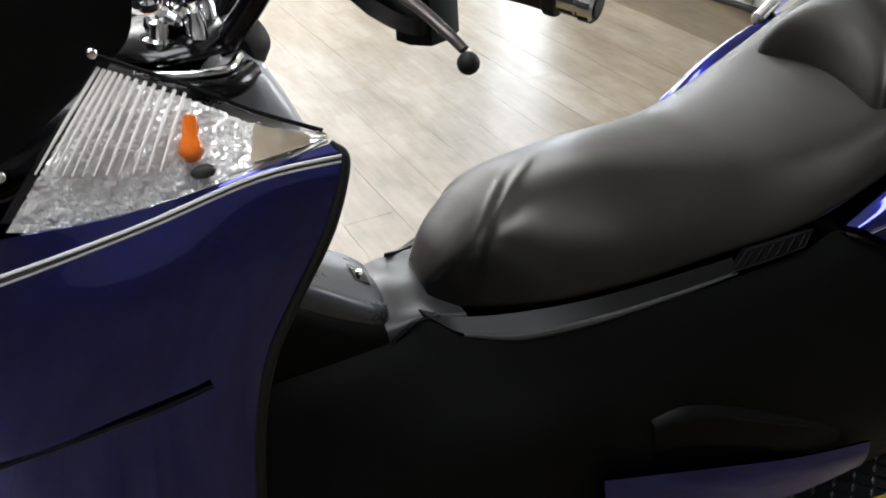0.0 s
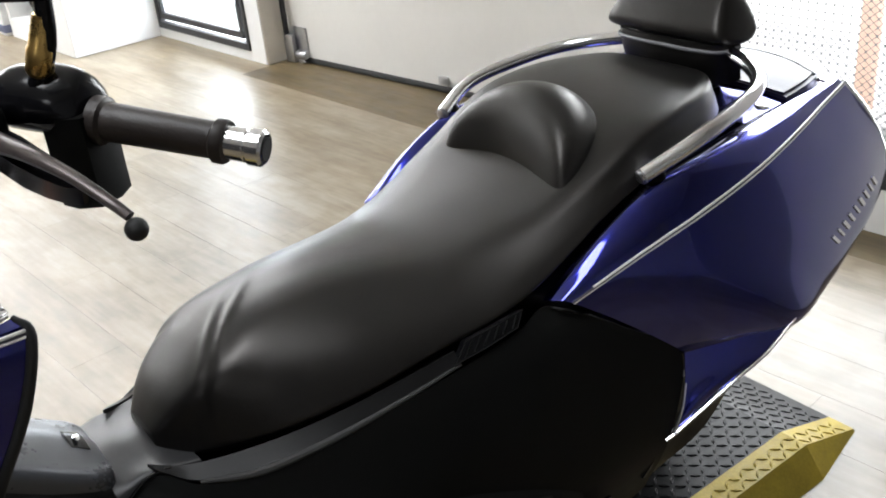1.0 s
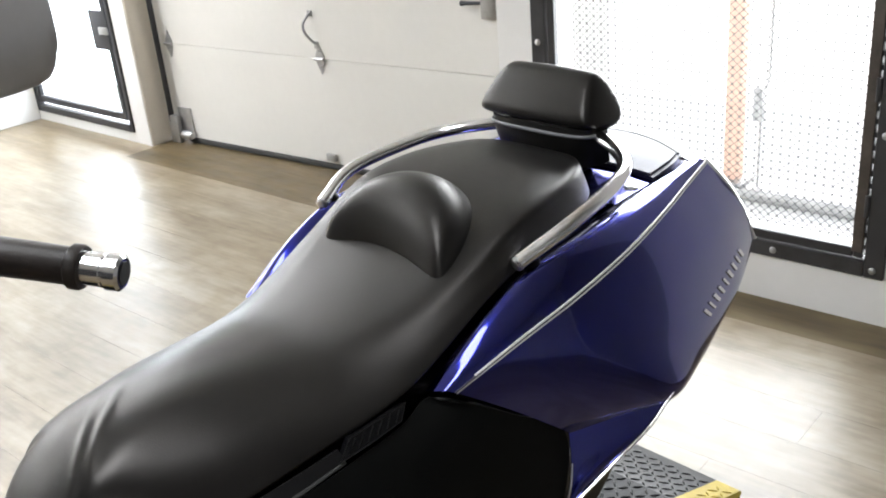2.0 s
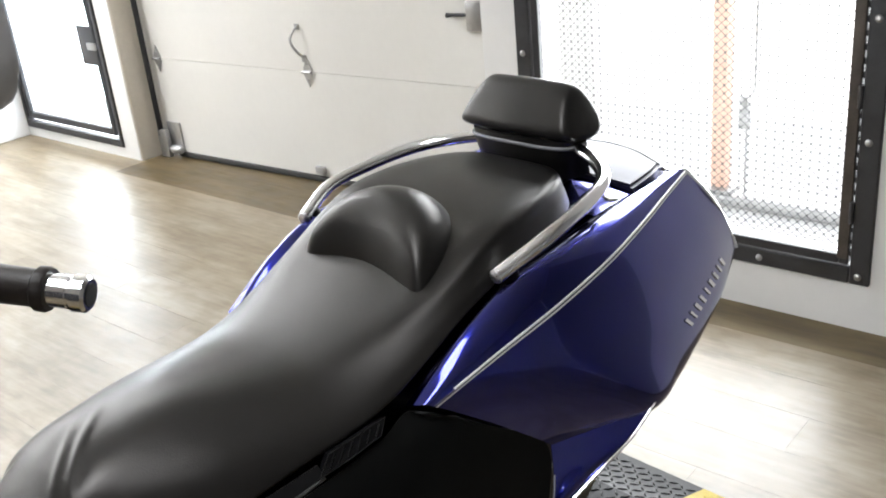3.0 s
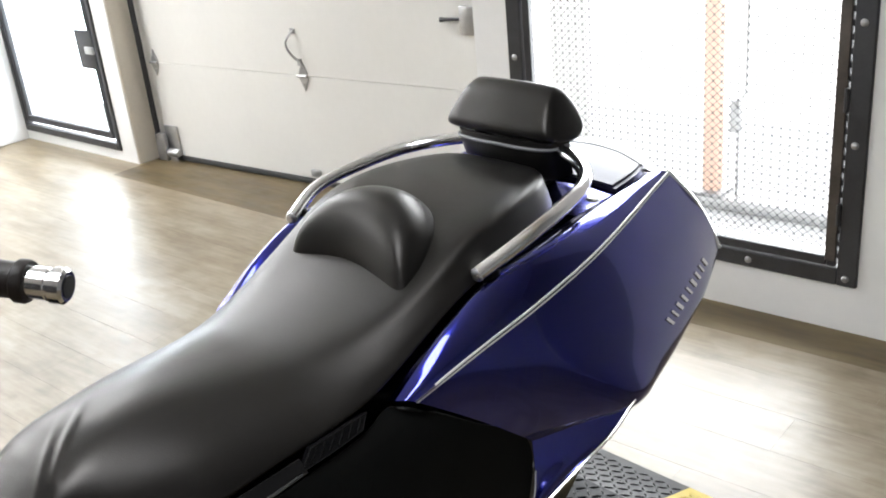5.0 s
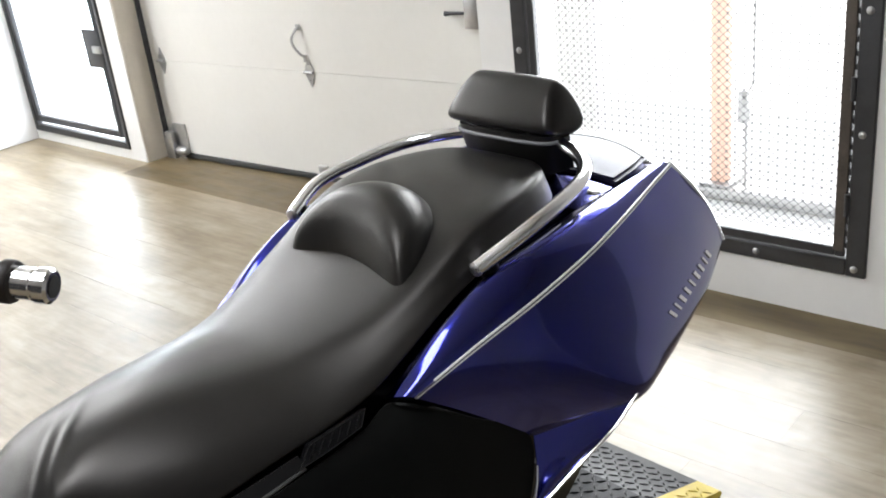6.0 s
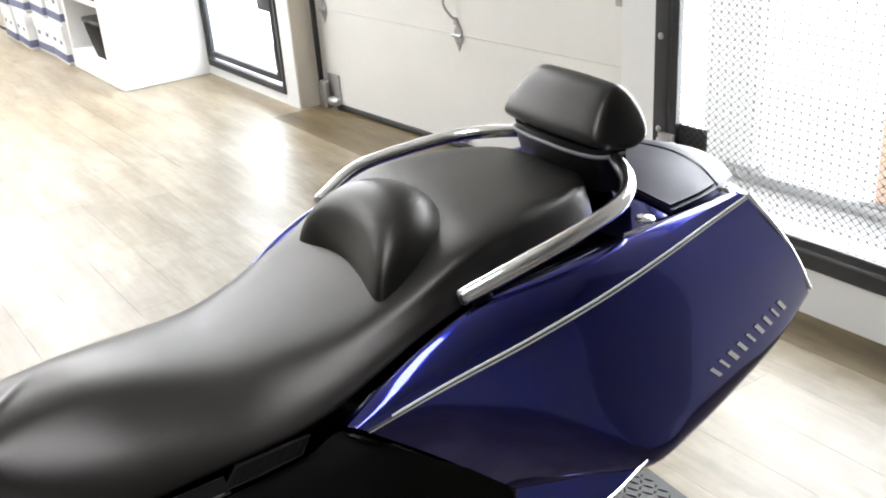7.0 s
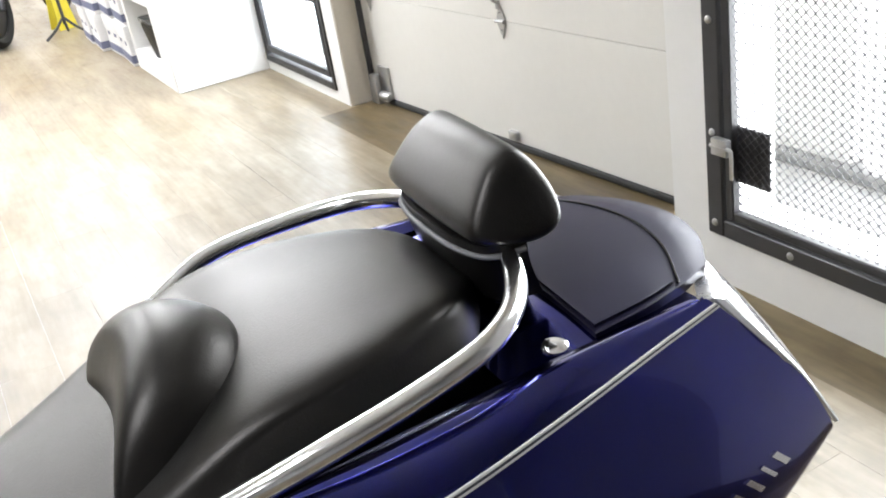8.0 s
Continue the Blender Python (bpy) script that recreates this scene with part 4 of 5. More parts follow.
# seat trim strips, with the slotted vents behind them
TRIM_UP = [(-0.800, -0.088, 0.704), (-0.755, -0.112, 0.692), (-0.685, -0.146, 0.697), (-0.59, -0.190, 0.718), (-0.48, -0.217, 0.738), (-0.375, -0.230, 0.752)]
TRIM_LO = [(-0.794, -0.101, 0.698), (-0.752, -0.140, 0.680), (-0.680, -0.182, 0.683), (-0.578, -0.215, 0.702), (-0.472, -0.231, 0.720), (-0.372, -0.239, 0.735)]
both("seat_trim", [TRIM_UP, TRIM_LO], GREYPLASTIC, 3, 5, 0.006, "dark grey trim strip under the seat", inward=(-0.5, 0, 0.7), slim=0.92)
for s in (-1, 0.92):
    part("trim_gap", tube([(x, -s * (y - 0.001), z - 0.003) for x, y, z in TRIM_LO[1:]], (0.003, 0.0062, 0.0056, 0.0036, 0.0025), 6, 8), SEAL, bike, "dark gap under the trim strip")
    V_UP = [(-0.356, s * 0.235, 0.763), (-0.305, s * 0.239, 0.768), (-0.250, s * 0.240, 0.772)]
    V_LO = [(-0.382, s * 0.241, 0.737), (-0.33, s * 0.247, 0.744), (-0.268, s * 0.2485, 0.752)]
    vent = part("vent", sheet([V_UP, V_LO], 3, 4, 0.015, (-0.3, 0, 0.72)), GLOSS, bike, "black slotted vent")
    part("vent_rim", tube([V_LO[0], V_UP[0], V_UP[1], V_UP[2], V_LO[2], V_LO[1], V_LO[0]], 0.0011, 1, 6), GREYPLASTIC, vent, "dark grey rim of the vent")
    for k in range(6):
        f = (k + 0.7) / 6.4
        a, b = [np.array(r[0]) * (1 - f) + np.array(r[2]) * f for r in (V_UP, V_LO)]
        off = np.array((0, s * 0.002, 0.001))
        part("slot_rib", tube([a * 0.85 + b * 0.15 + off, a * 0.15 + b * 0.85 + off], 0.0014, 1, 6), PLASTIC, vent)

# tunnel, fuel lid and the cover in front of the seat
def arch(u, w, top, low, k=0.55):
    return [(u, -w, low), (u, -w * 0.96, low + (top - low) * k), (u, -w * 0.62, top - 0.008), (u, 0, top), (u, w * 0.62, top - 0.008), (u, w * 0.96, low + (top - low) * k), (u, w, low)]


part("tunnel_cover", sheet([arch(-0.856, 0.100, 0.702, 0.652), arch(-0.835, 0.098, 0.701, 0.665), arch(-0.81, 0.096, 0.703, 0.678), arch(-0.775, 0.100, 0.700, 0.682), arch(-0.735, 0.11, 0.694, 0.680)], 5, 5, 0.006, (-0.8, 0, 0.4)), TUNNELGREY, bike, "dark grey cover between the fuel lid and the seat")
part("tunnel", sheet([arch(-1.25, 0.120, 0.92, 0.55, 0.8), arch(-1.05, 0.11, 0.82, 0.56, 0.82), arch(-0.93, 0.104, 0.748, 0.60, 0.75), arch(-0.852, 0.101, 0.700, 0.64, 0.7)], 5, 5, 0.006, (-1, 0, 0.3)), PLASTIC, bike, "black centre tunnel")
lid = part("fuel_lid", sheet([arch(-1.08, 0.088, 0.868, 0.80, 0.7), arch(-0.97, 0.088, 0.806, 0.740, 0.7), arch(-0.90, 0.088, 0.758, 0.698, 0.7), arch(-0.862, 0.086, 0.731, 0.684, 0.7), arch(-0.843, 0.074, 0.716, 0.684, 0.7), arch(-0.838, 0.056, 0.708, 0.690, 0.7)], 5, 5, 0.006, (-1, 0, 0.4)), LIDGREY, bike, "dark silver fuel filler lid")
part("latch_recess", hull([[(x, v, z + dz) for x, z in ((-0.874, 0.7425), (-0.852, 0.7275), (-0.852, 0.720), (-0.874, 0.735))] for v, dz in ((-0.024, -0.004), (0, 0), (0.024, -0.004))], 2, 1), GLOSS, lid, "dark latch recess")
part("latch_button", ball((-0.862, -0.006, 0.737), (0.005, 0.010, 0.003), seg=10), CHROME, lid)
part("lid_edge", tube([(-0.97, -0.093, 0.737), (-0.90, -0.093, 0.695), (-0.862, -0.091, 0.681), (-0.843, -0.077, 0.683)], 0.0026, 5, 6), GREYPLASTIC, lid, "thin grey edge of the lid")
part("cover_seam", tube([(-0.846, -0.101, 0.668), (-0.81, -0.099, 0.690), (-0.775, -0.104, 0.695)], 0.0024, 4, 6), GLOSS, bike, "dark seam beside the tunnel cover")
part("side_seam", tube([(-0.850, -0.104, 0.664), (-0.852, -0.118, 0.645), (-0.858, -0.140, 0.622)], 0.0018, 4, 6), GLOSS, bike, "dark seam of the side cover")

# tail deck, trunk lid, lock and rear trim
part("tail_deck", sheet([[(0.33, v, z) for v, z in ((-0.212, 0.890), (-0.12, 0.885), (0, 0.885), (0.12, 0.885), (0.212, 0.890))], [(0.45, v, z) for v, z in ((-0.205, 0.898), (-0.12, 0.905), (0, 0.904), (0.12, 0.902), (0.205, 0.898))], [(0.60, v, z) for v, z in ((-0.203, 0.892), (-0.11, 0.885), (0, 0.880), (0.11, 0.885), (0.203, 0.892))]], 5, 4, 0.006, (0.4, 0, 0.5)), PAINT, bike, "glossy dark blue tail deck")


def lid_row(half, ue, uc, ze, zc, lift=0.0):
    return [(ue + (uc - ue) * (1 - f * f), f * half, ze + (zc - ze) * (1 - f * f) + lift) for f in (-1, -0.93, -0.5, 0, 0.5, 0.93, 1)]


trunk = part("trunk_lid", sheet([lid_row(0.200, 0.450, 0.447, 0.905, 0.917), lid_row(0.190, 0.53, 0.535, 0.907, 0.918), lid_row(0.172, 0.588, 0.640, 0.906, 0.914), lid_row(0.160, 0.617, 0.672, 0.9055, 0.911), lid_row(0.145, 0.645, 0.703, 0.9035, 0.903)], 6, 5, 0.016, (0.5, 0, 0.5)), LIDDARKENED, bike, "dark blue trunk lid with a drooping rear lip, its dim reflection put into the colour", 50)
part("inlay", sheet([lid_row(0.190, 0.455, 0.452, 0.9085, 0.917, 0.0022), lid_row(0.181, 0.53, 0.532, 0.910, 0.918, 0.0022), lid_row(0.166, 0.580, 0.628, 0.909, 0.9145, 0.0022)], 6, 5, 0.004, (0.5, 0, 0.5)), LIDDARKENED, trunk, "top panel of the lid in the same darkened blue", 50)
part("lid_groove", tube(lid_row(0.168, 0.586, 0.637, 0.9075, 0.9135, 0.001), 0.0022, 5, 6), GLOSS, trunk, "dark groove before the lip")
part("key_lock", lathe((0.406, -0.181, 0.882), (0.406, -0.183, 0.9005), [(0, 0.017), (0.75, 0.017), (0.93, 0.0155), (1, 0.012)], 20), CHROME, bike, "chrome key lock")
part("rear_garnish", sheet([[(0.585, -0.207, 0.898), (0.616, -0.160, 0.890), (0.668, -0.08, 0.876), (0.690, 0, 0.874), (0.668, 0.08, 0.876), (0.616, 0.160, 0.890), (0.585, 0.207, 0.898)], [(0.602, -0.214, 0.901), (0.638, -0.168, 0.889), (0.682, -0.082, 0.874), (0.703, 0, 0.872), (0.682, 0.082, 0.874), (0.638, 0.168, 0.889), (0.602, 0.214, 0.901)], [(0.628, -0.210, 0.888), (0.660, -0.168, 0.872), (0.700, -0.082, 0.856), (0.722, 0, 0.853), (0.700, 0.082, 0.856), (0.660, 0.168, 0.872), (0.628, 0.210, 0.888)]], 5, 5, 0.006, (0.5, 0, 0.8)), ALU, bike, "satin silver rear garnish")
TAIL_A = [(0.603, -0.216, 0.900), (0.645, -0.244, 0.842), (0.696, -0.253, 0.772), (0.750, -0.256, 0.682)]
TAIL_B = [(0.628, -0.207, 0.893), (0.664, -0.234, 0.836), (0.712, -0.243, 0.768), (0.760, -0.247, 0.684)]
TAIL_C = [(0.704, -0.082, 0.853), (0.725, -0.10, 0.82), (0.757, -0.12, 0.765), (0.79, -0.14, 0.69)]
TAIL_D = [(0.722, 0.0, 0.850), (0.742, 0.0, 0.815), (0.772, 0.0, 0.765), (0.80, 0.0, 0.69)]
both("tail_lens", [TAIL_A, TAIL_B, TAIL_C, TAIL_D], TAILLENS, 4, 5, 0.006, "pale clear tail lamp lens", inward=(0.4, 0, 0.7))
part("core", hull([[(u, w * x, z0 + (z1 - z0) * y) for x, y in ((-1, 0), (-1, 0.7), (-0.7, 1), (0.7, 1), (1, 0.7), (1, 0))] for u, w, z0, z1 in ((-1.0, 0.08, 0.30, 0.55), (-0.7, 0.10, 0.30, 0.66), (-0.3, 0.18, 0.32, 0.72), (0.0, 0.21, 0.38, 0.84), (0.3, 0.20, 0.50, 0.88), (0.62, 0.16, 0.64, 0.88))], 3, 1), GLOSS, bike, "black inner body")

# front cowl
COWL_EDGE = [(-0.920, -0.225, 1.050), (-0.912, -0.246, 1.033), (-0.940, -0.252, 0.96), (-0.988, -0.25, 0.88), (-1.031, -0.25, 0.805), (-1.06, -0.245, 0.70), (-1.08, -0.24, 0.55), (-1.09, -0.23, 0.40)]
COWL_1 = [(-1.02, -0.250, 1.046), (-1.015, -0.256, 1.036), (-1.03, -0.264, 0.95), (-1.06, -0.264, 0.88), (-1.09, -0.262, 0.805), (-1.12, -0.258, 0.70), (-1.14, -0.25, 0.55), (-1.15, -0.24, 0.40)]
COWL_2 = [(-1.16, -0.254, 1.030), (-1.155, -0.258, 1.006), (-1.16, -0.268, 0.94), (-1.18, -0.27, 0.87), (-1.20, -0.268, 0.80), (-1.22, -0.262, 0.70), (-1.24, -0.25, 0.55), (-1.25, -0.23, 0.40)]
COWL_3 = [(-1.34, -0.235, 1.02), (-1.34, -0.240, 0.966), (-1.35, -0.245, 0.90), (-1.36, -0.245, 0.85), (-1.38, -0.24, 0.79), (-1.39, -0.23, 0.70), (-1.40, -0.21, 0.55), (-1.40, -0.18, 0.40)]
COWL_4 = [(-1.52, -0.14, 0.93), (-1.52, -0.145, 0.91), (-1.53, -0.15, 0.87), (-1.55, -0.15, 0.83), (-1.56, -0.145, 0.78), (-1.57, -0.14, 0.70), (-1.56, -0.13, 0.55), (-1.55, -0.11, 0.40)]
cowls = both("front_cowl", [COWL_EDGE, COWL_1, COWL_2, COWL_3, COWL_4], PAINT, 5, 5, 0.006, "glossy dark blue front leg shield", inward=(-1.2, 0, 0.7), sharp=60)
cowl_grid = smooth_grid([COWL_EDGE, COWL_1, COWL_2, COWL_3, COWL_4], 5, 5)
for s, panel in zip((1, -1), cowls):
    part("edge_trim", tube([(x - 0.003, s * y, z) for x, y, z in COWL_EDGE], (0.003, 0.006, 0.007, 0.007, 0.007, 0.007, 0.007, 0.007), 6, 10), RUBBER, panel, "black rubber edge trim")
    for row, mat, r in ((4.0, STRIPE, 0.0023), (4.42, DARKSTRIPE, 0.0018), (4.8, STRIPE, 0.0017)):
        i = int(row)
        line = cowl_grid[:, i] * (1 - row + i) + cowl_grid[:, i + 1] * (row - i)
        part("pinstripe", tube([(x, s * (y - 0.0006), z) for x, y, z in line], r, 1, 6), mat, panel, "silver pinstripe")
    part("panel_seam", tube([(-1.107, s * 0.268, 0.80), (-1.20, s * 0.272, 0.785), (-1.38, s * 0.243, 0.745)], 0.003, 5, 6), GLOSS, panel, "dark panel seam")
both("inner_leg_shield", [COWL_EDGE[1:], [(-1.02, -0.14, 0.98), (-1.04, -0.13, 0.92), (-1.07, -0.12, 0.84), (-1.09, -0.12, 0.76), (-1.11, -0.12, 0.66), (-1.12, -0.12, 0.55), (-1.12, -0.12, 0.40)], [(-1.05, 0.0, 1.0), (-1.07, 0, 0.93), (-1.09, 0, 0.85), (-1.11, 0, 0.77), (-1.12, 0, 0.66), (-1.13, 0, 0.55), (-1.13, 0, 0.40)]], PLASTIC, 4, 4, 0.006, "black inner leg shield", inward=(-1.4, 0, 0.7))

# turn signal lens with its reflector and amber bulb
LENS_LOW = [(-0.925, -0.220, 1.055), (-1.02, -0.248, 1.050), (-1.12, -0.251, 1.034), (-1.21, -0.250, 1.034), (-1.272, -0.246, 1.046)]
LENS_UP = [(-0.928, -0.207, 1.056), (-0.997, -0.190, 1.087), (-1.058, -0.185, 1.126), (-1.110, -0.181, 1.155), (-1.142, -0.178, 1.173)]
LENS_MID = [(-0.926, -0.214, 1.057), (-1.008, -0.224, 1.072), (-1.09, -0.226, 1.083), (-1.16, -0.222, 1.100), (-1.207, -0.217, 1.113)]
for s in (1, -1):
    rows = [[(x, s * y, z) for x, y, z in r] for r in (LENS_LOW, LENS_MID, LENS_UP)]
    lamp = part("turn_signal", sheet([[(x, y - s * 0.0 + s * 0.022 * (1 if i not in (0,) else 0.3), z - 0.022 * (1 if i else 0.3)) for i, (x, y, z) in enumerate(r)] for r in rows], 5, 5, 0.004, (-1.1, 0, 0.9)), REFLECTOR, bike, "bright turn signal housing")
    cover = part("lens", sheet(rows, 5, 5, 0.003, (-1.1, 0, 0.9)), LENS, lamp, "clear ribbed lens")
    cover.visible_shadow = False
    lowf, midf, upf = (spline(r, 12) for r in rows)
    for k in range(25, 49, 2):
        part("rib", tube([(a[0], a[1] + s * 0.004, a[2] - 0.004) for a in (0.4 * lowf[k] + 0.6 * midf[k], 0.75 * midf[k] + 0.25 * upf[k], 0.08 * midf[k] + 0.92 * upf[k])], (0.0010, 0.0022, 0.0022), 4, 6), RIB, lamp)
    part("bulb", lathe((-1.076, s * -0.221, 1.058), (-1.066, s * -0.203, 1.104), [(0, 0.004), (0.08, 0.0105), (0.22, 0.0140), (0.38, 0.0130), (0.55, 0.0092), (0.8, 0.0088), (1, 0.0070)], 14), AMBER, lamp, "amber bulb")
    tip = [[0.7 * np.array(a) + 0.3 * np.array(b) for a, b in zip(r0[:3], r1[:3])] for r0, r1 in ((rows[0], rows[1]), (rows[2], rows[1]))]
    part("tip_window", sheet([[(x, y + s * 0.009, z - 0.009) for x, y, z in (q[0] * 0.8 + q[1] * 0.2, q[0] * 0.4 + q[1] * 0.6, q[1])] for q in tip], 3, 3, 0.003, (-1.1, 0, 0.9)), BEIGE, lamp, "dull beige window at the lens tip")
    part("bulb_holder", ball((-1.066, s * -0.226, 1.047), (0.014, 0.008, 0.008)), DARKMETAL, lamp)
    part("upper_rim", tube([(x, s * y, z + 0.002) for x, y, z in LENS_UP], 0.0028, 5, 8), GLOSS, lamp)

# dash, glove box and screen
WEDGE = [(-1.03, 1.050), (-1.005, 1.080), (-0.980, 1.100), (-0.955, 1.078), (-0.935, 1.035), (-0.915, 0.985), (-0.92, 0.93), (-1.03, 0.93)]
part("glove_box", hull([[(x + dx, v, z + dz) for x, z in WEDGE] for v, dx, dz in ((-0.075, -0.02, -0.012), (-0.055, 0, 0), (0.02, 0.004, 0), (0.05, 0.0, -0.01))], 3, 1), SATIN, bike, "satin grey dash cover")
part("glove_box_edge", hull([[(x + dx, v, z + dz) for x, z in WEDGE] for v, dx, dz in ((0.055, 0.004, -0.008), (0.075, 0.006, -0.012), (0.11, -0.01, -0.03))], 3, 1), ALU, bike, "pale edge of the dash cover")
part("dash_cap", lathe((-0.985, 0.0, 1.10), (-0.955, 0.02, 1.11), [(0, 0.035), (0.5, 0.038), (1, 0.03)], 18), RUBBER, bike, "black rubber cap")
part("dash", hull([[(u, w * math.cos(a), z + h * math.sin(a)) for a in (2 * math.pi * k / 10 for k in range(10))] for u, w, z, h in ((-1.40, 0.10, 1.02, 0.05), (-1.30, 0.17, 1.06, 0.08), (-1.18, 0.17, 1.08, 0.07), (-1.08, 0.12, 1.085, 0.035))], 4, 3), GLOSS, bike, "gloss black dash")
part("screen_cowl", sheet([[(-1.135, -0.172, 1.160), (-1.098, -0.165, 1.215), (-1.085, -0.165, 1.42)], [(-1.28, -0.205, 1.08), (-1.27, -0.20, 1.25), (-1.27, -0.19, 1.42)], [(-1.42, -0.15, 1.02), (-1.38, -0.14, 1.22), (-1.34, -0.13, 1.42)], [(-1.50, 0.0, 1.0), (-1.44, 0, 1.22), (-1.38, 0, 1.42)]], 5, 5, 0.006, (-1.2, 0, 1.2)), PLASTIC, bike, "black screen cowl")
for x, y in ((-1.148, -0.180), (-1.262, -0.222)):
    part("cowl_screw", ball((x, y, 1.180 if x > -1.2 else 1.085), 0.007, seg=10), CHROME, bike)

# handlebar, left grip, lever and mirror
BAR_END, BAR_IN = Vector((-0.716, -0.446, 1.228)), Vector((-0.838, -0.290, 1.261))
axis = (BAR_IN - BAR_END).normalized()


def along(d, off=(0, 0, 0)):
    return tuple(BAR_END + axis * d + Vector(off))


bar = part("handlebar", tube([along(0.02), along(0.19), (-0.93, -0.18, 1.262), (-1.02, -0.08, 1.20), (-1.04, 0, 1.18), (-1.02, 0.08, 1.20), (-0.98, 0.19, 1.262), (-0.95, 0.28, 1.25), (-0.93, 0.42, 1.23)], 0.011, 6, 12), GLOSS, bike, "black handlebar")
grip = part("grip", lathe(along(0.034), along(0.165), [(0, 0.019), (0.02, 0.0205), (0.08, 0.0205), (0.1, 0.0172), (0.9, 0.0185), (0.92, 0.0225), (1, 0.0225)], 24), GRIPRUBBER, bar, "worn dark brown rubber grip")
part("bar_end", lathe(along(0.034), along(-0.002), [(0, 0.0152), (0.50, 0.0152), (0.53, 0.0142), (0.60, 0.0142), (0.63, 0.0170), (0.93, 0.0168), (1, 0.0140)], 24), CHROME, bar, "polished bar end")
# flat black disc drawn for the dark hollow of the bar end
part("bar_end_hole_disc", lathe(along(-0.001), along(-0.003), [(0, 0.0115), (1, 0.0105)], 18), RUBBER, bar)
part("switch_housing", hull([[(Vector(along(d)) + Vector((0.026 * s * math.cos(a), 0.012 * s * math.cos(a), 0.027 * s * math.sin(a) - dz)))[:] for a in (2 * math.pi * k / 10 for k in range(10))] for d, s, dz in ((0.166, 0.85, -0.004), (0.178, 1.12, -0.012), (0.205, 1.22, -0.014), (0.24, 1.1, -0.010), (0.255, 0.8, -0.004))], 3, 2), GLOSS, bar, "black switch housing")
part("switch_pod", hull([[(x, y, z) for x, y in ((-0.835, -0.335), (-0.795, -0.305), (-0.82, -0.27), (-0.86, -0.30))] for z in (1.265, 1.235, 1.20, 1.178)], 3, 2), PLASTIC, bar, "black switch pod under the grip")
part("clamp", lathe(along(0.255), along(0.30), [(0, 0.02), (0.3, 0.024), (0.7, 0.024), (1, 0.02)], 16), DARKMETAL, bar)
lever = part("brake_lever", tube([(-0.915, -0.275, 1.262), (-0.905, -0.33, 1.262), (-0.895, -0.385, 1.262), (-0.880, -0.43, 1.252), (-0.866, -0.468, 1.236), (-0.858, -0.485, 1.225)], (0.013, 0.011, 0.008, 0.0065, 0.0055, 0.005), 6, 12, None, 0.75), LEVER, bike, "dark grey brake lever with a black back")
part("lever_ball", ball((-0.856, -0.488, 1.214), 0.0098), RUBBER, lever, "dark ball end")
part("lever_back", hull([[(x, y, z + dz) for x, y, z in pts] for dz, pts in ((0.0, [(-0.915, -0.275, 1.262), (-0.890, -0.285, 1.262), (-0.878, -0.36, 1.254), (-0.868, -0.425, 1.240), (-0.882, -0.41, 1.236), (-0.902, -0.35, 1.246)]), (-0.022, [(-0.912, -0.275, 1.262), (-0.888, -0.285, 1.262), (-0.876, -0.36, 1.254), (-0.868, -0.42, 1.244), (-0.880, -0.405, 1.240), (-0.900, -0.35, 1.246)]))], 2, 2), GLOSS, lever)
part("lever_perch", box((-0.945, -0.30, 1.235), (-0.885, -0.245, 1.285), 0.012, 3), PLASTIC, bar, "black lever perch")
part("reservoir", box((-0.99, -0.27, 1.27), (-0.90, -0.18, 1.325), 0.012, 3), GLOSS, bar, "black brake fluid reservoir")
mirror = part("mirror_stem", tube([(-0.862, -0.292, 1.275), (-0.838, -0.309, 1.33), (-0.832, -0.318, 1.40), (-0.83, -0.33, 1.455)], (0.010, 0.0085, 0.008, 0.008), 6, 12), GLOSS, bike, "black mirror stem")
part("stem_collar", lathe((-0.850, -0.301, 1.302), (-0.836, -0.311, 1.355), [(0, 0.009), (0.1, 0.0125), (0.45, 0.0125), (0.5, 0.011), (1, 0.009)], 12), BRASS, mirror, "brass stem collar")
part("mirror_head", hull([[(-0.83 + 0.105 * k, -0.41 + x * 0.022 - 0.02 * k, 1.462 + 0.07 * s * y) for x, y in ((0, -1), (0.9, -0.75), (1, 0), (0.8, 0.8), (0, 1), (-0.8, 0.8), (-1, 0), (-0.9, -0.75))] for k, s in ((-1.0, 0.5), (-0.85, 0.85), (0, 1.0), (0.85, 0.9), (1.0, 0.6))], 4, 3), SILVER, mirror, "silver grey mirror head")
part("mirror_trim", tube([(-0.92, -0.40, 1.403), (-0.85, -0.418, 1.394), (-0.79, -0.425, 1.398)], 0.009, 6, 10), GLOSS, mirror)
for pts, r in (([(-0.89, -0.31, 1.247), (-0.96, -0.31, 1.258), (-1.03, -0.308, 1.268), (-1.12, -0.30, 1.275)], 0.0028), ([(-0.93, -0.20, 1.275), (-1.02, -0.15, 1.27), (-1.10, -0.10, 1.25), (-1.18, -0.05, 1.22)], 0.005)):
    part("cable", tube(pts, r, 8, 8), RUBBER, bar, "black control cable")
part("triple_clamp", hull([[(u, 0.085 * math.cos(a) * s, 1.128 + dz + 0.02 * math.sin(a)) for a in (2 * math.pi * k / 8 for k in range(8))] for u, s, dz in ((-1.13, 0.6, 0), (-1.09, 1, 0), (-1.03, 1, 0.0), (-0.995, 0.6, -0.005))], 3, 2), GLOSS, bike, "black handlebar clamp")
part("clamp_rim", tube([(-1.125, -0.07, 1.118), (-1.07, -0.095, 1.112), (-1.01, -0.09, 1.106), (-0.985, -0.05, 1.105)], 0.006, 6, 10), CHROME, bike, "chrome rim")
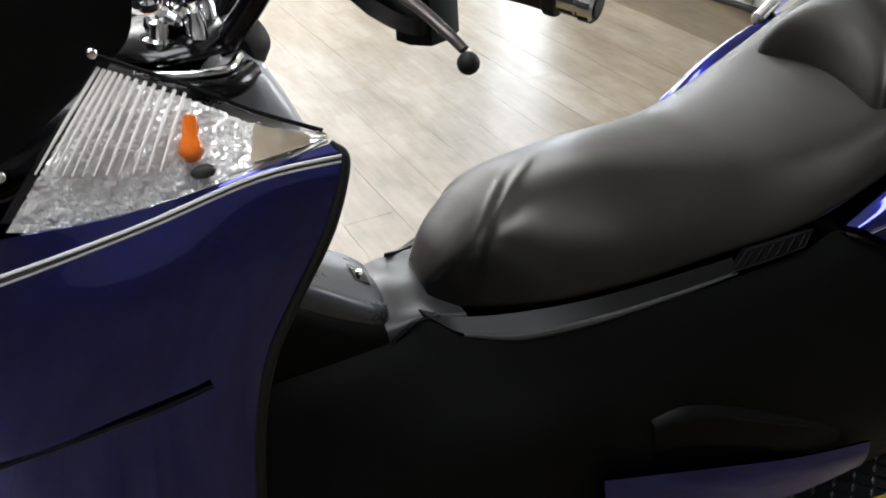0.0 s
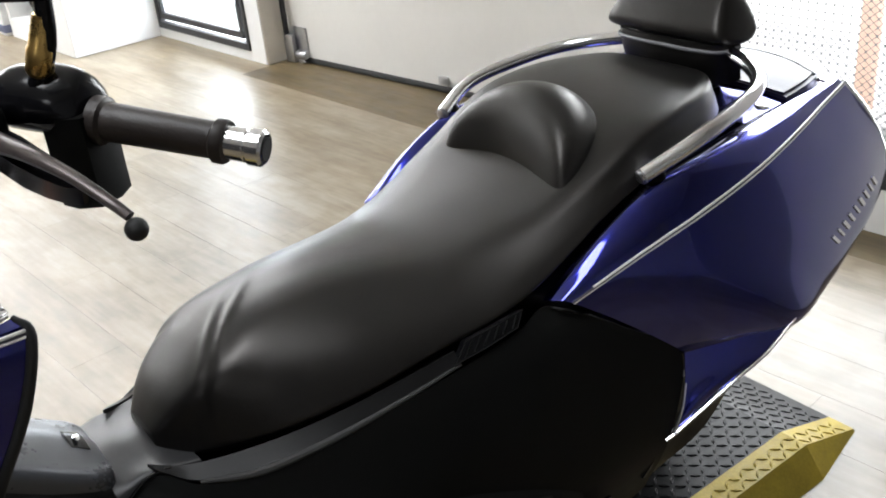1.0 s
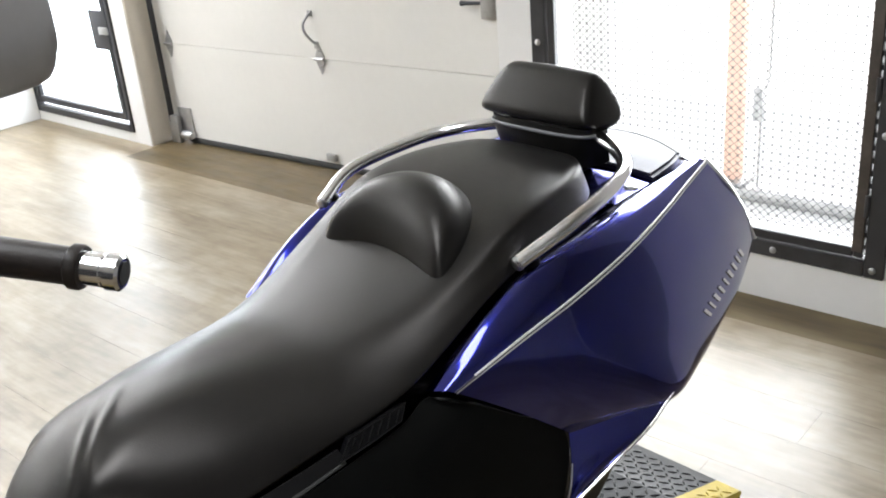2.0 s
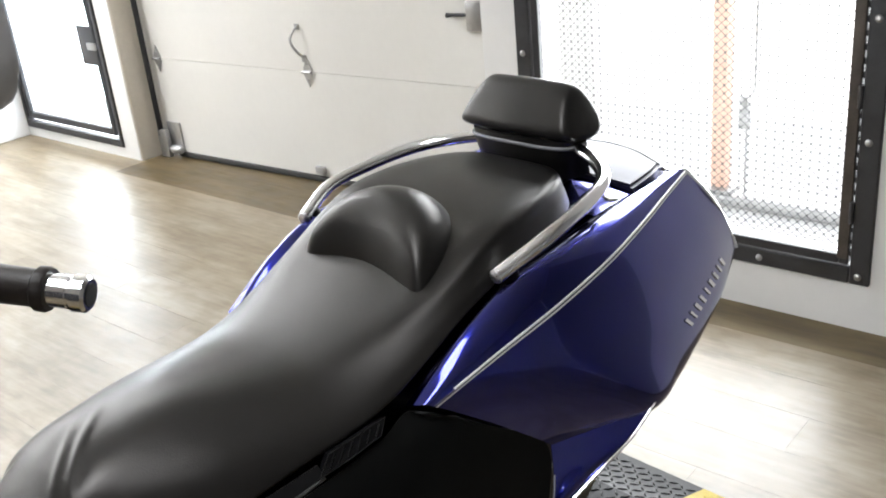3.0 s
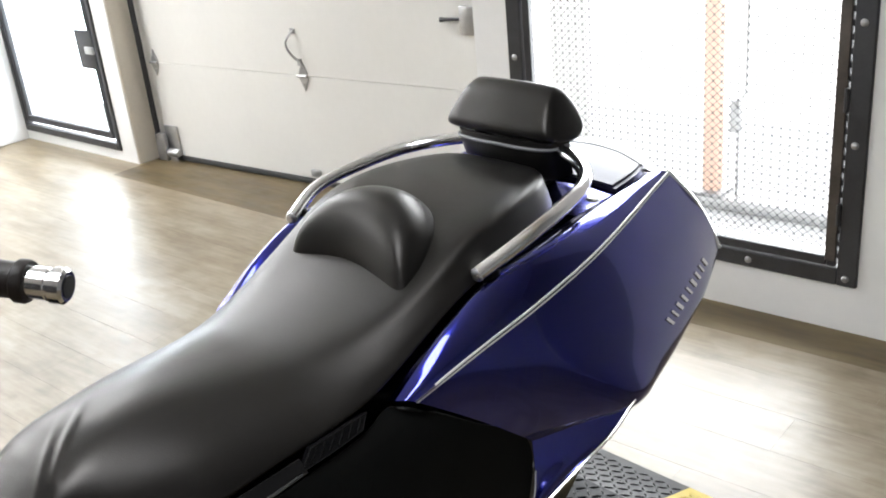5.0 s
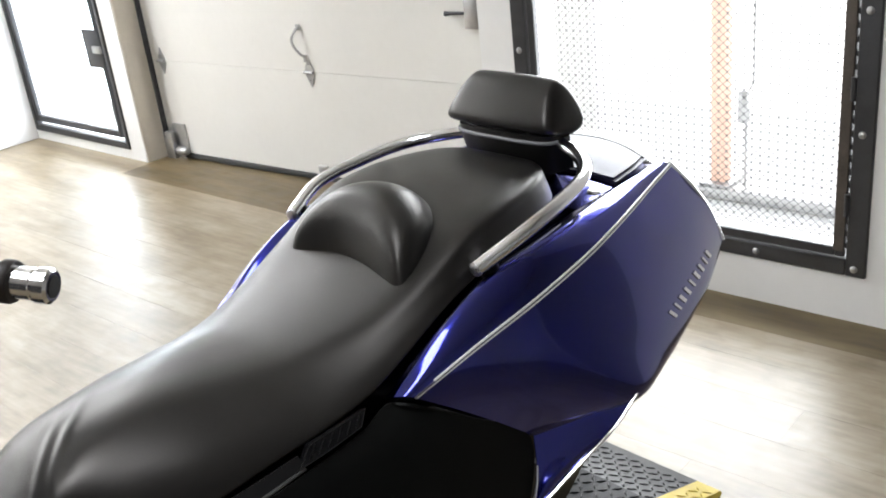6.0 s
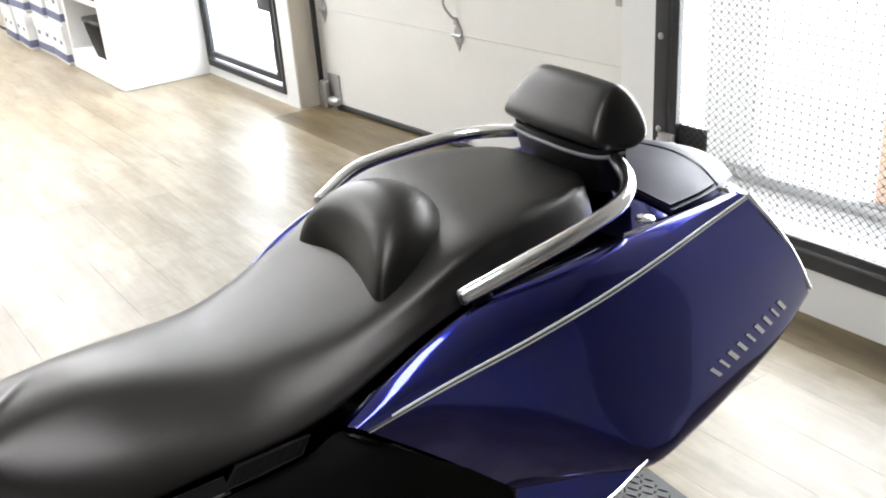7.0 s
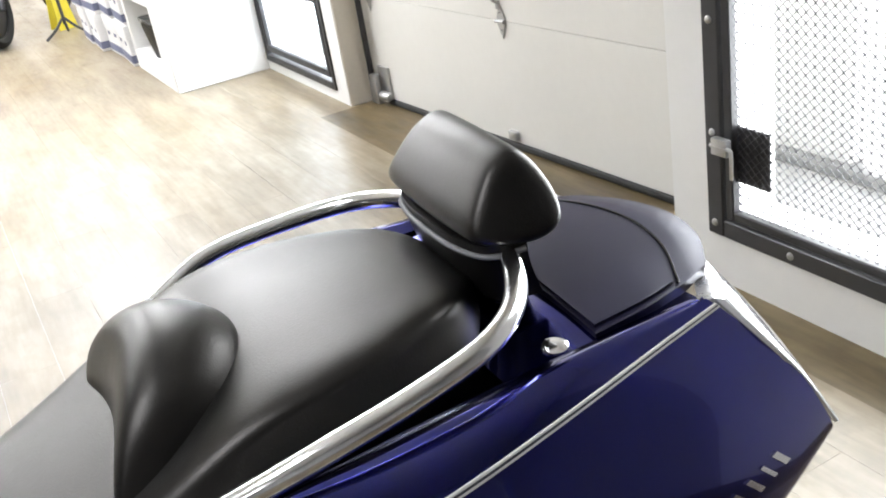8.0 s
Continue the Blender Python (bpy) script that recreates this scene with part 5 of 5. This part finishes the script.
part("tray", tube([(-1.135, -0.065, 1.100), (-1.075, -0.098, 1.094), (-1.01, -0.094, 1.086), (-0.975, -0.05, 1.085)], 0.015, 6, 10), GLOSS, bike, "black tray rim")
part("ignition_barrel", lathe((-1.078, -0.06, 1.12), (-1.070, -0.06, 1.165), [(0, 0.021), (0.25, 0.021), (0.3, 0.016), (0.55, 0.018), (0.6, 0.012), (1, 0.011)], 18), CHROME, bike, "chrome ignition barrel")
for x, y, z in ((-1.03, -0.055, 1.135), (-1.045, 0.03, 1.14), (-1.01, 0.0, 1.14)):
    part("clamp_bolt", lathe((x, y, z), (x, y, z + 0.035), [(0, 0.013), (0.6, 0.013), (0.8, 0.01), (1, 0.009)], 12), CHROME, bike)
rng = random.Random(4)
for k in range(9):
    x, y = -1.10 + 0.085 * rng.random(), -0.065 + 0.08 * rng.random()
    z, h, w = 1.145 + 0.03 * rng.random(), 0.010 + 0.012 * rng.random(), 0.006 + 0.007 * rng.random()
    part("clamp_fitting", lathe((x, y, z), (x + 0.01 * rng.uniform(-1, 1), y + 0.012 * rng.uniform(-1, 1), z + h), [(0, w), (0.5, w * 1.1), (0.8, w * 0.7), (1, w * 0.6)], 8 if k % 2 else 6), CHROME if k % 3 else GLOSS, bike, "small chrome fitting")
for s in (-1, 1):
    part("riser", tube([(-1.0, s * 0.04, 1.12), (-0.965, s * 0.05, 1.16), (-0.93, s * 0.07, 1.215), (-0.91, s * 0.09, 1.26)], 0.016, 5, 12), GLOSS, bike, "black handlebar riser")
part("screen_stay", tube([(-1.14, -0.12, 1.20), (-1.05, -0.1, 1.235), (-0.96, -0.09, 1.27)], 0.011, 5, 10), GLOSS, bike, "black screen stay")

# floorboards, rear wheel, footrest
both("floorboard", [[(-1.12, -0.12, 0.40), (-0.8, -0.12, 0.395), (-0.5, -0.15, 0.39)], [(-1.14, -0.25, 0.39), (-0.8, -0.27, 0.385), (-0.5, -0.28, 0.38)], [(-1.13, -0.32, 0.36), (-0.8, -0.345, 0.36), (-0.5, -0.345, 0.36)]], PLASTIC, 4, 4, 0.02, "black ribbed floorboard", inward=(-0.8, 0, 0.2))
both("lower_fairing", [[(-1.15, -0.315, 0.36), (-0.8, -0.335, 0.36), (-0.45, -0.335, 0.37), (-0.25, -0.33, 0.39)], [(-1.13, -0.29, 0.24), (-0.8, -0.30, 0.235), (-0.45, -0.29, 0.26), (-0.25, -0.30, 0.34)]], PAINT, 3, 5, 0.005, "dark blue lower fairing", inward=(-0.7, 0, 0.4))
both("belly_panel", [[(-0.62, -0.318, 0.500), (-0.45, -0.331, 0.468), (-0.30, -0.340, 0.440), (-0.17, -0.343, 0.425)], [(-0.62, -0.324, 0.45), (-0.45, -0.337, 0.43), (-0.30, -0.344, 0.41), (-0.17, -0.344, 0.40)], [(-0.62, -0.322, 0.38), (-0.45, -0.332, 0.37), (-0.30, -0.338, 0.36), (-0.17, -0.336, 0.37)]], PAINT, 4, 5, 0.005, "dark blue lower body panel", inward=(-0.4, 0, 0.4))
for s in (-1, 1):
    rings = [[(u, s * (v0 + dv), z + dz) for dv, dz in ((0, 0), (0.022, -0.004), (0.030, -0.018), (0.028, -0.06), (0.016, -0.078), (0, -0.075))] for u, v0, z in ((-0.53, 0.272, 0.555), (-0.47, 0.284, 0.566), (-0.37, 0.298, 0.535), (-0.28, 0.306, 0.496), (-0.22, 0.300, 0.464))]
    rest = part("footboard", hull(rings, 4, 4, True, (2, 2)), PLASTIC, bike, "black folded passenger footboard")
    part("footboard_edge", tube([(u, s * (v0 + 0.027), z - 0.011) for u, v0, z in ((-0.41, 0.292, 0.550), (-0.35, 0.300, 0.527), (-0.29, 0.305, 0.502))], 0.0016, 5, 6), GREYPLASTIC, rest)


def wheel(name, u, r):
    ring = [[(u + (r - 0.055 + 0.055 * math.cos(a)) * math.cos(t), 0.065 * math.sin(a), PH + 0.002 + r + (r - 0.055 + 0.055 * math.cos(a)) * math.sin(t)) for a in (2 * math.pi * k / 10 for k in range(10))] for t in (2 * math.pi * k / 32 for k in range(33))]
    w = part(name, hull(ring, 1, 1, False), RUBBER, bike, "black road tyre")
    part("rim", lathe((u, -0.05, PH + r), (u, 0.05, PH + r), [(0, 0.04), (0.15, r - 0.10), (0.3, r - 0.085), (0.7, r - 0.085), (0.85, r - 0.10), (1, 0.04)], 28), ALU, w)


wheel("rear_wheel", 0.22, 0.255)
wheel("front_wheel", -1.40, 0.265)
part("swing_arm", hull([[(u, v, z) for v, z in ((-0.16, z0), (-0.08, z0 - 0.02), (-0.08, z0 + 0.09), (-0.16, z0 + 0.08))] for u, z0 in ((-0.35, 0.30), (0.0, 0.30), (0.25, 0.29))], 3, 1), DARKMETAL, bike, "dark swing arm")
part("muffler", lathe((-0.2, 0.2, 0.26), (0.5, 0.24, 0.40), [(0, 0.03), (0.15, 0.055), (0.9, 0.06), (1, 0.045)], 20), DARKMETAL, bike, "dark muffler")

# ---- the plank floor, last ----
structure("ground_slab", wall_bm([((X0 - 0.2, Y0 - 0.2, -0.15), (W2, Y1 + 0.2, -0.006))]), CONCRETE, "concrete slab under the planks", "ground")
floor = thing("floor", pose(0, 0, 0), "pale oak vinyl plank floor with a soft sheen", "floor", kind="structure")
PLW, PLL = 0.18, 1.22


def plank_mesh(w, l, mat):
    bm = bmesh.new()
    c = 0.0003
    top = [bm.verts.new(p) for p in ((c, c, 0), (w - c, c, 0), (w - c, l - c, 0), (c, l - c, 0))]
    low = [bm.verts.new(p) for p in ((0.0008, 0.0008, -0.001), (w - 0.0008, 0.0008, -0.001), (w - 0.0008, l - 0.0008, -0.002), (0.0008, l - 0.0008, -0.002))]
    bot = [bm.verts.new((v.co.x, v.co.y, -0.006)) for v in low]
    bm.faces.new(top)
    for a, b in ((top, low), (low, bot)):
        for k in range(4):
            bm.faces.new((a[k], b[k], b[(k + 1) % 4], a[(k + 1) % 4]))
    me = bpy.data.meshes.new("plank")
    bmesh.ops.recalc_face_normals(bm, faces=bm.faces)
    bm.to_mesh(me)
    bm.free()
    me.materials.append(mat)
    return me


full = plank_mesh(PLW, PLL, OAK)
NEAR = (0.9, 3.2, 0.4, 9.0)      # the stretch of floor beside and behind the scooter
rest_v, rest_f = [], []
BORDER = 3.185
rows_n = int((BORDER - X0) / PLW) + 1
count = 0
for i in range(rows_n):
    x = BORDER - (i + 1) * PLW
    shift = (i * 0.437) % 1.0 * PLL
    y = Y0 - shift
    while y < Y1:
        if NEAR[0] < x < NEAR[1] and NEAR[2] - 1 < y < NEAR[3] and count < 290:
            ob = new("plank", full)
            ob.location = (x, y, 0)
            ob.parent = floor
            count += 1
        else:
            b = len(rest_v)
            c = 0.0007
            ya, yb = max(y, Y0 - 0.1), min(y + PLL, Y1 + 0.1)
            rest_v += [(x + c, ya + c, 0), (x + PLW - c, ya + c, 0), (x + PLW - c, yb - c, 0), (x + c, yb - c, 0), (x, ya, -0.004), (x + PLW, ya, -0.004), (x + PLW, yb, -0.004), (x, yb, -0.004)]
            rest_f += [(b, b + 1, b + 2, b + 3)] + [(b + k, b + 4 + k, b + 4 + (k + 1) % 4, b + (k + 1) % 4) for k in range(4)]
        y += PLL
me = bpy.data.meshes.new("far_planks")
me.from_pydata(rest_v, [], rest_f)
me.materials.append(OAK)
ob = new("far_planks", me)
ob.parent = floor
tagged(ob, kind="stuff")
border = thing("floor_border", pose(0, 0, 0), "darker tan boards along the outer wall", "floor", kind="structure")
bw = (DOOR + 0.15 - BORDER) / 2
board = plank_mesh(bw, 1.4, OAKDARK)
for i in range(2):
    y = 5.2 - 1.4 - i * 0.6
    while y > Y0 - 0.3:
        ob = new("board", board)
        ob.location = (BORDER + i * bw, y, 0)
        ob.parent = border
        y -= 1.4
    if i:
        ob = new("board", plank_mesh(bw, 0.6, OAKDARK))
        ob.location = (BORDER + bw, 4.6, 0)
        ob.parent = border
# the same oak goes on past the border's end
tail = plank_mesh(0.18, PLL, OAK)
for i in range(2):
    y = 5.2
    while y < Y1:
        ob = new("plank", tail)
        ob.location = (BORDER + i * 0.18, y, 0)
        ob.parent = floor
        y += PLL
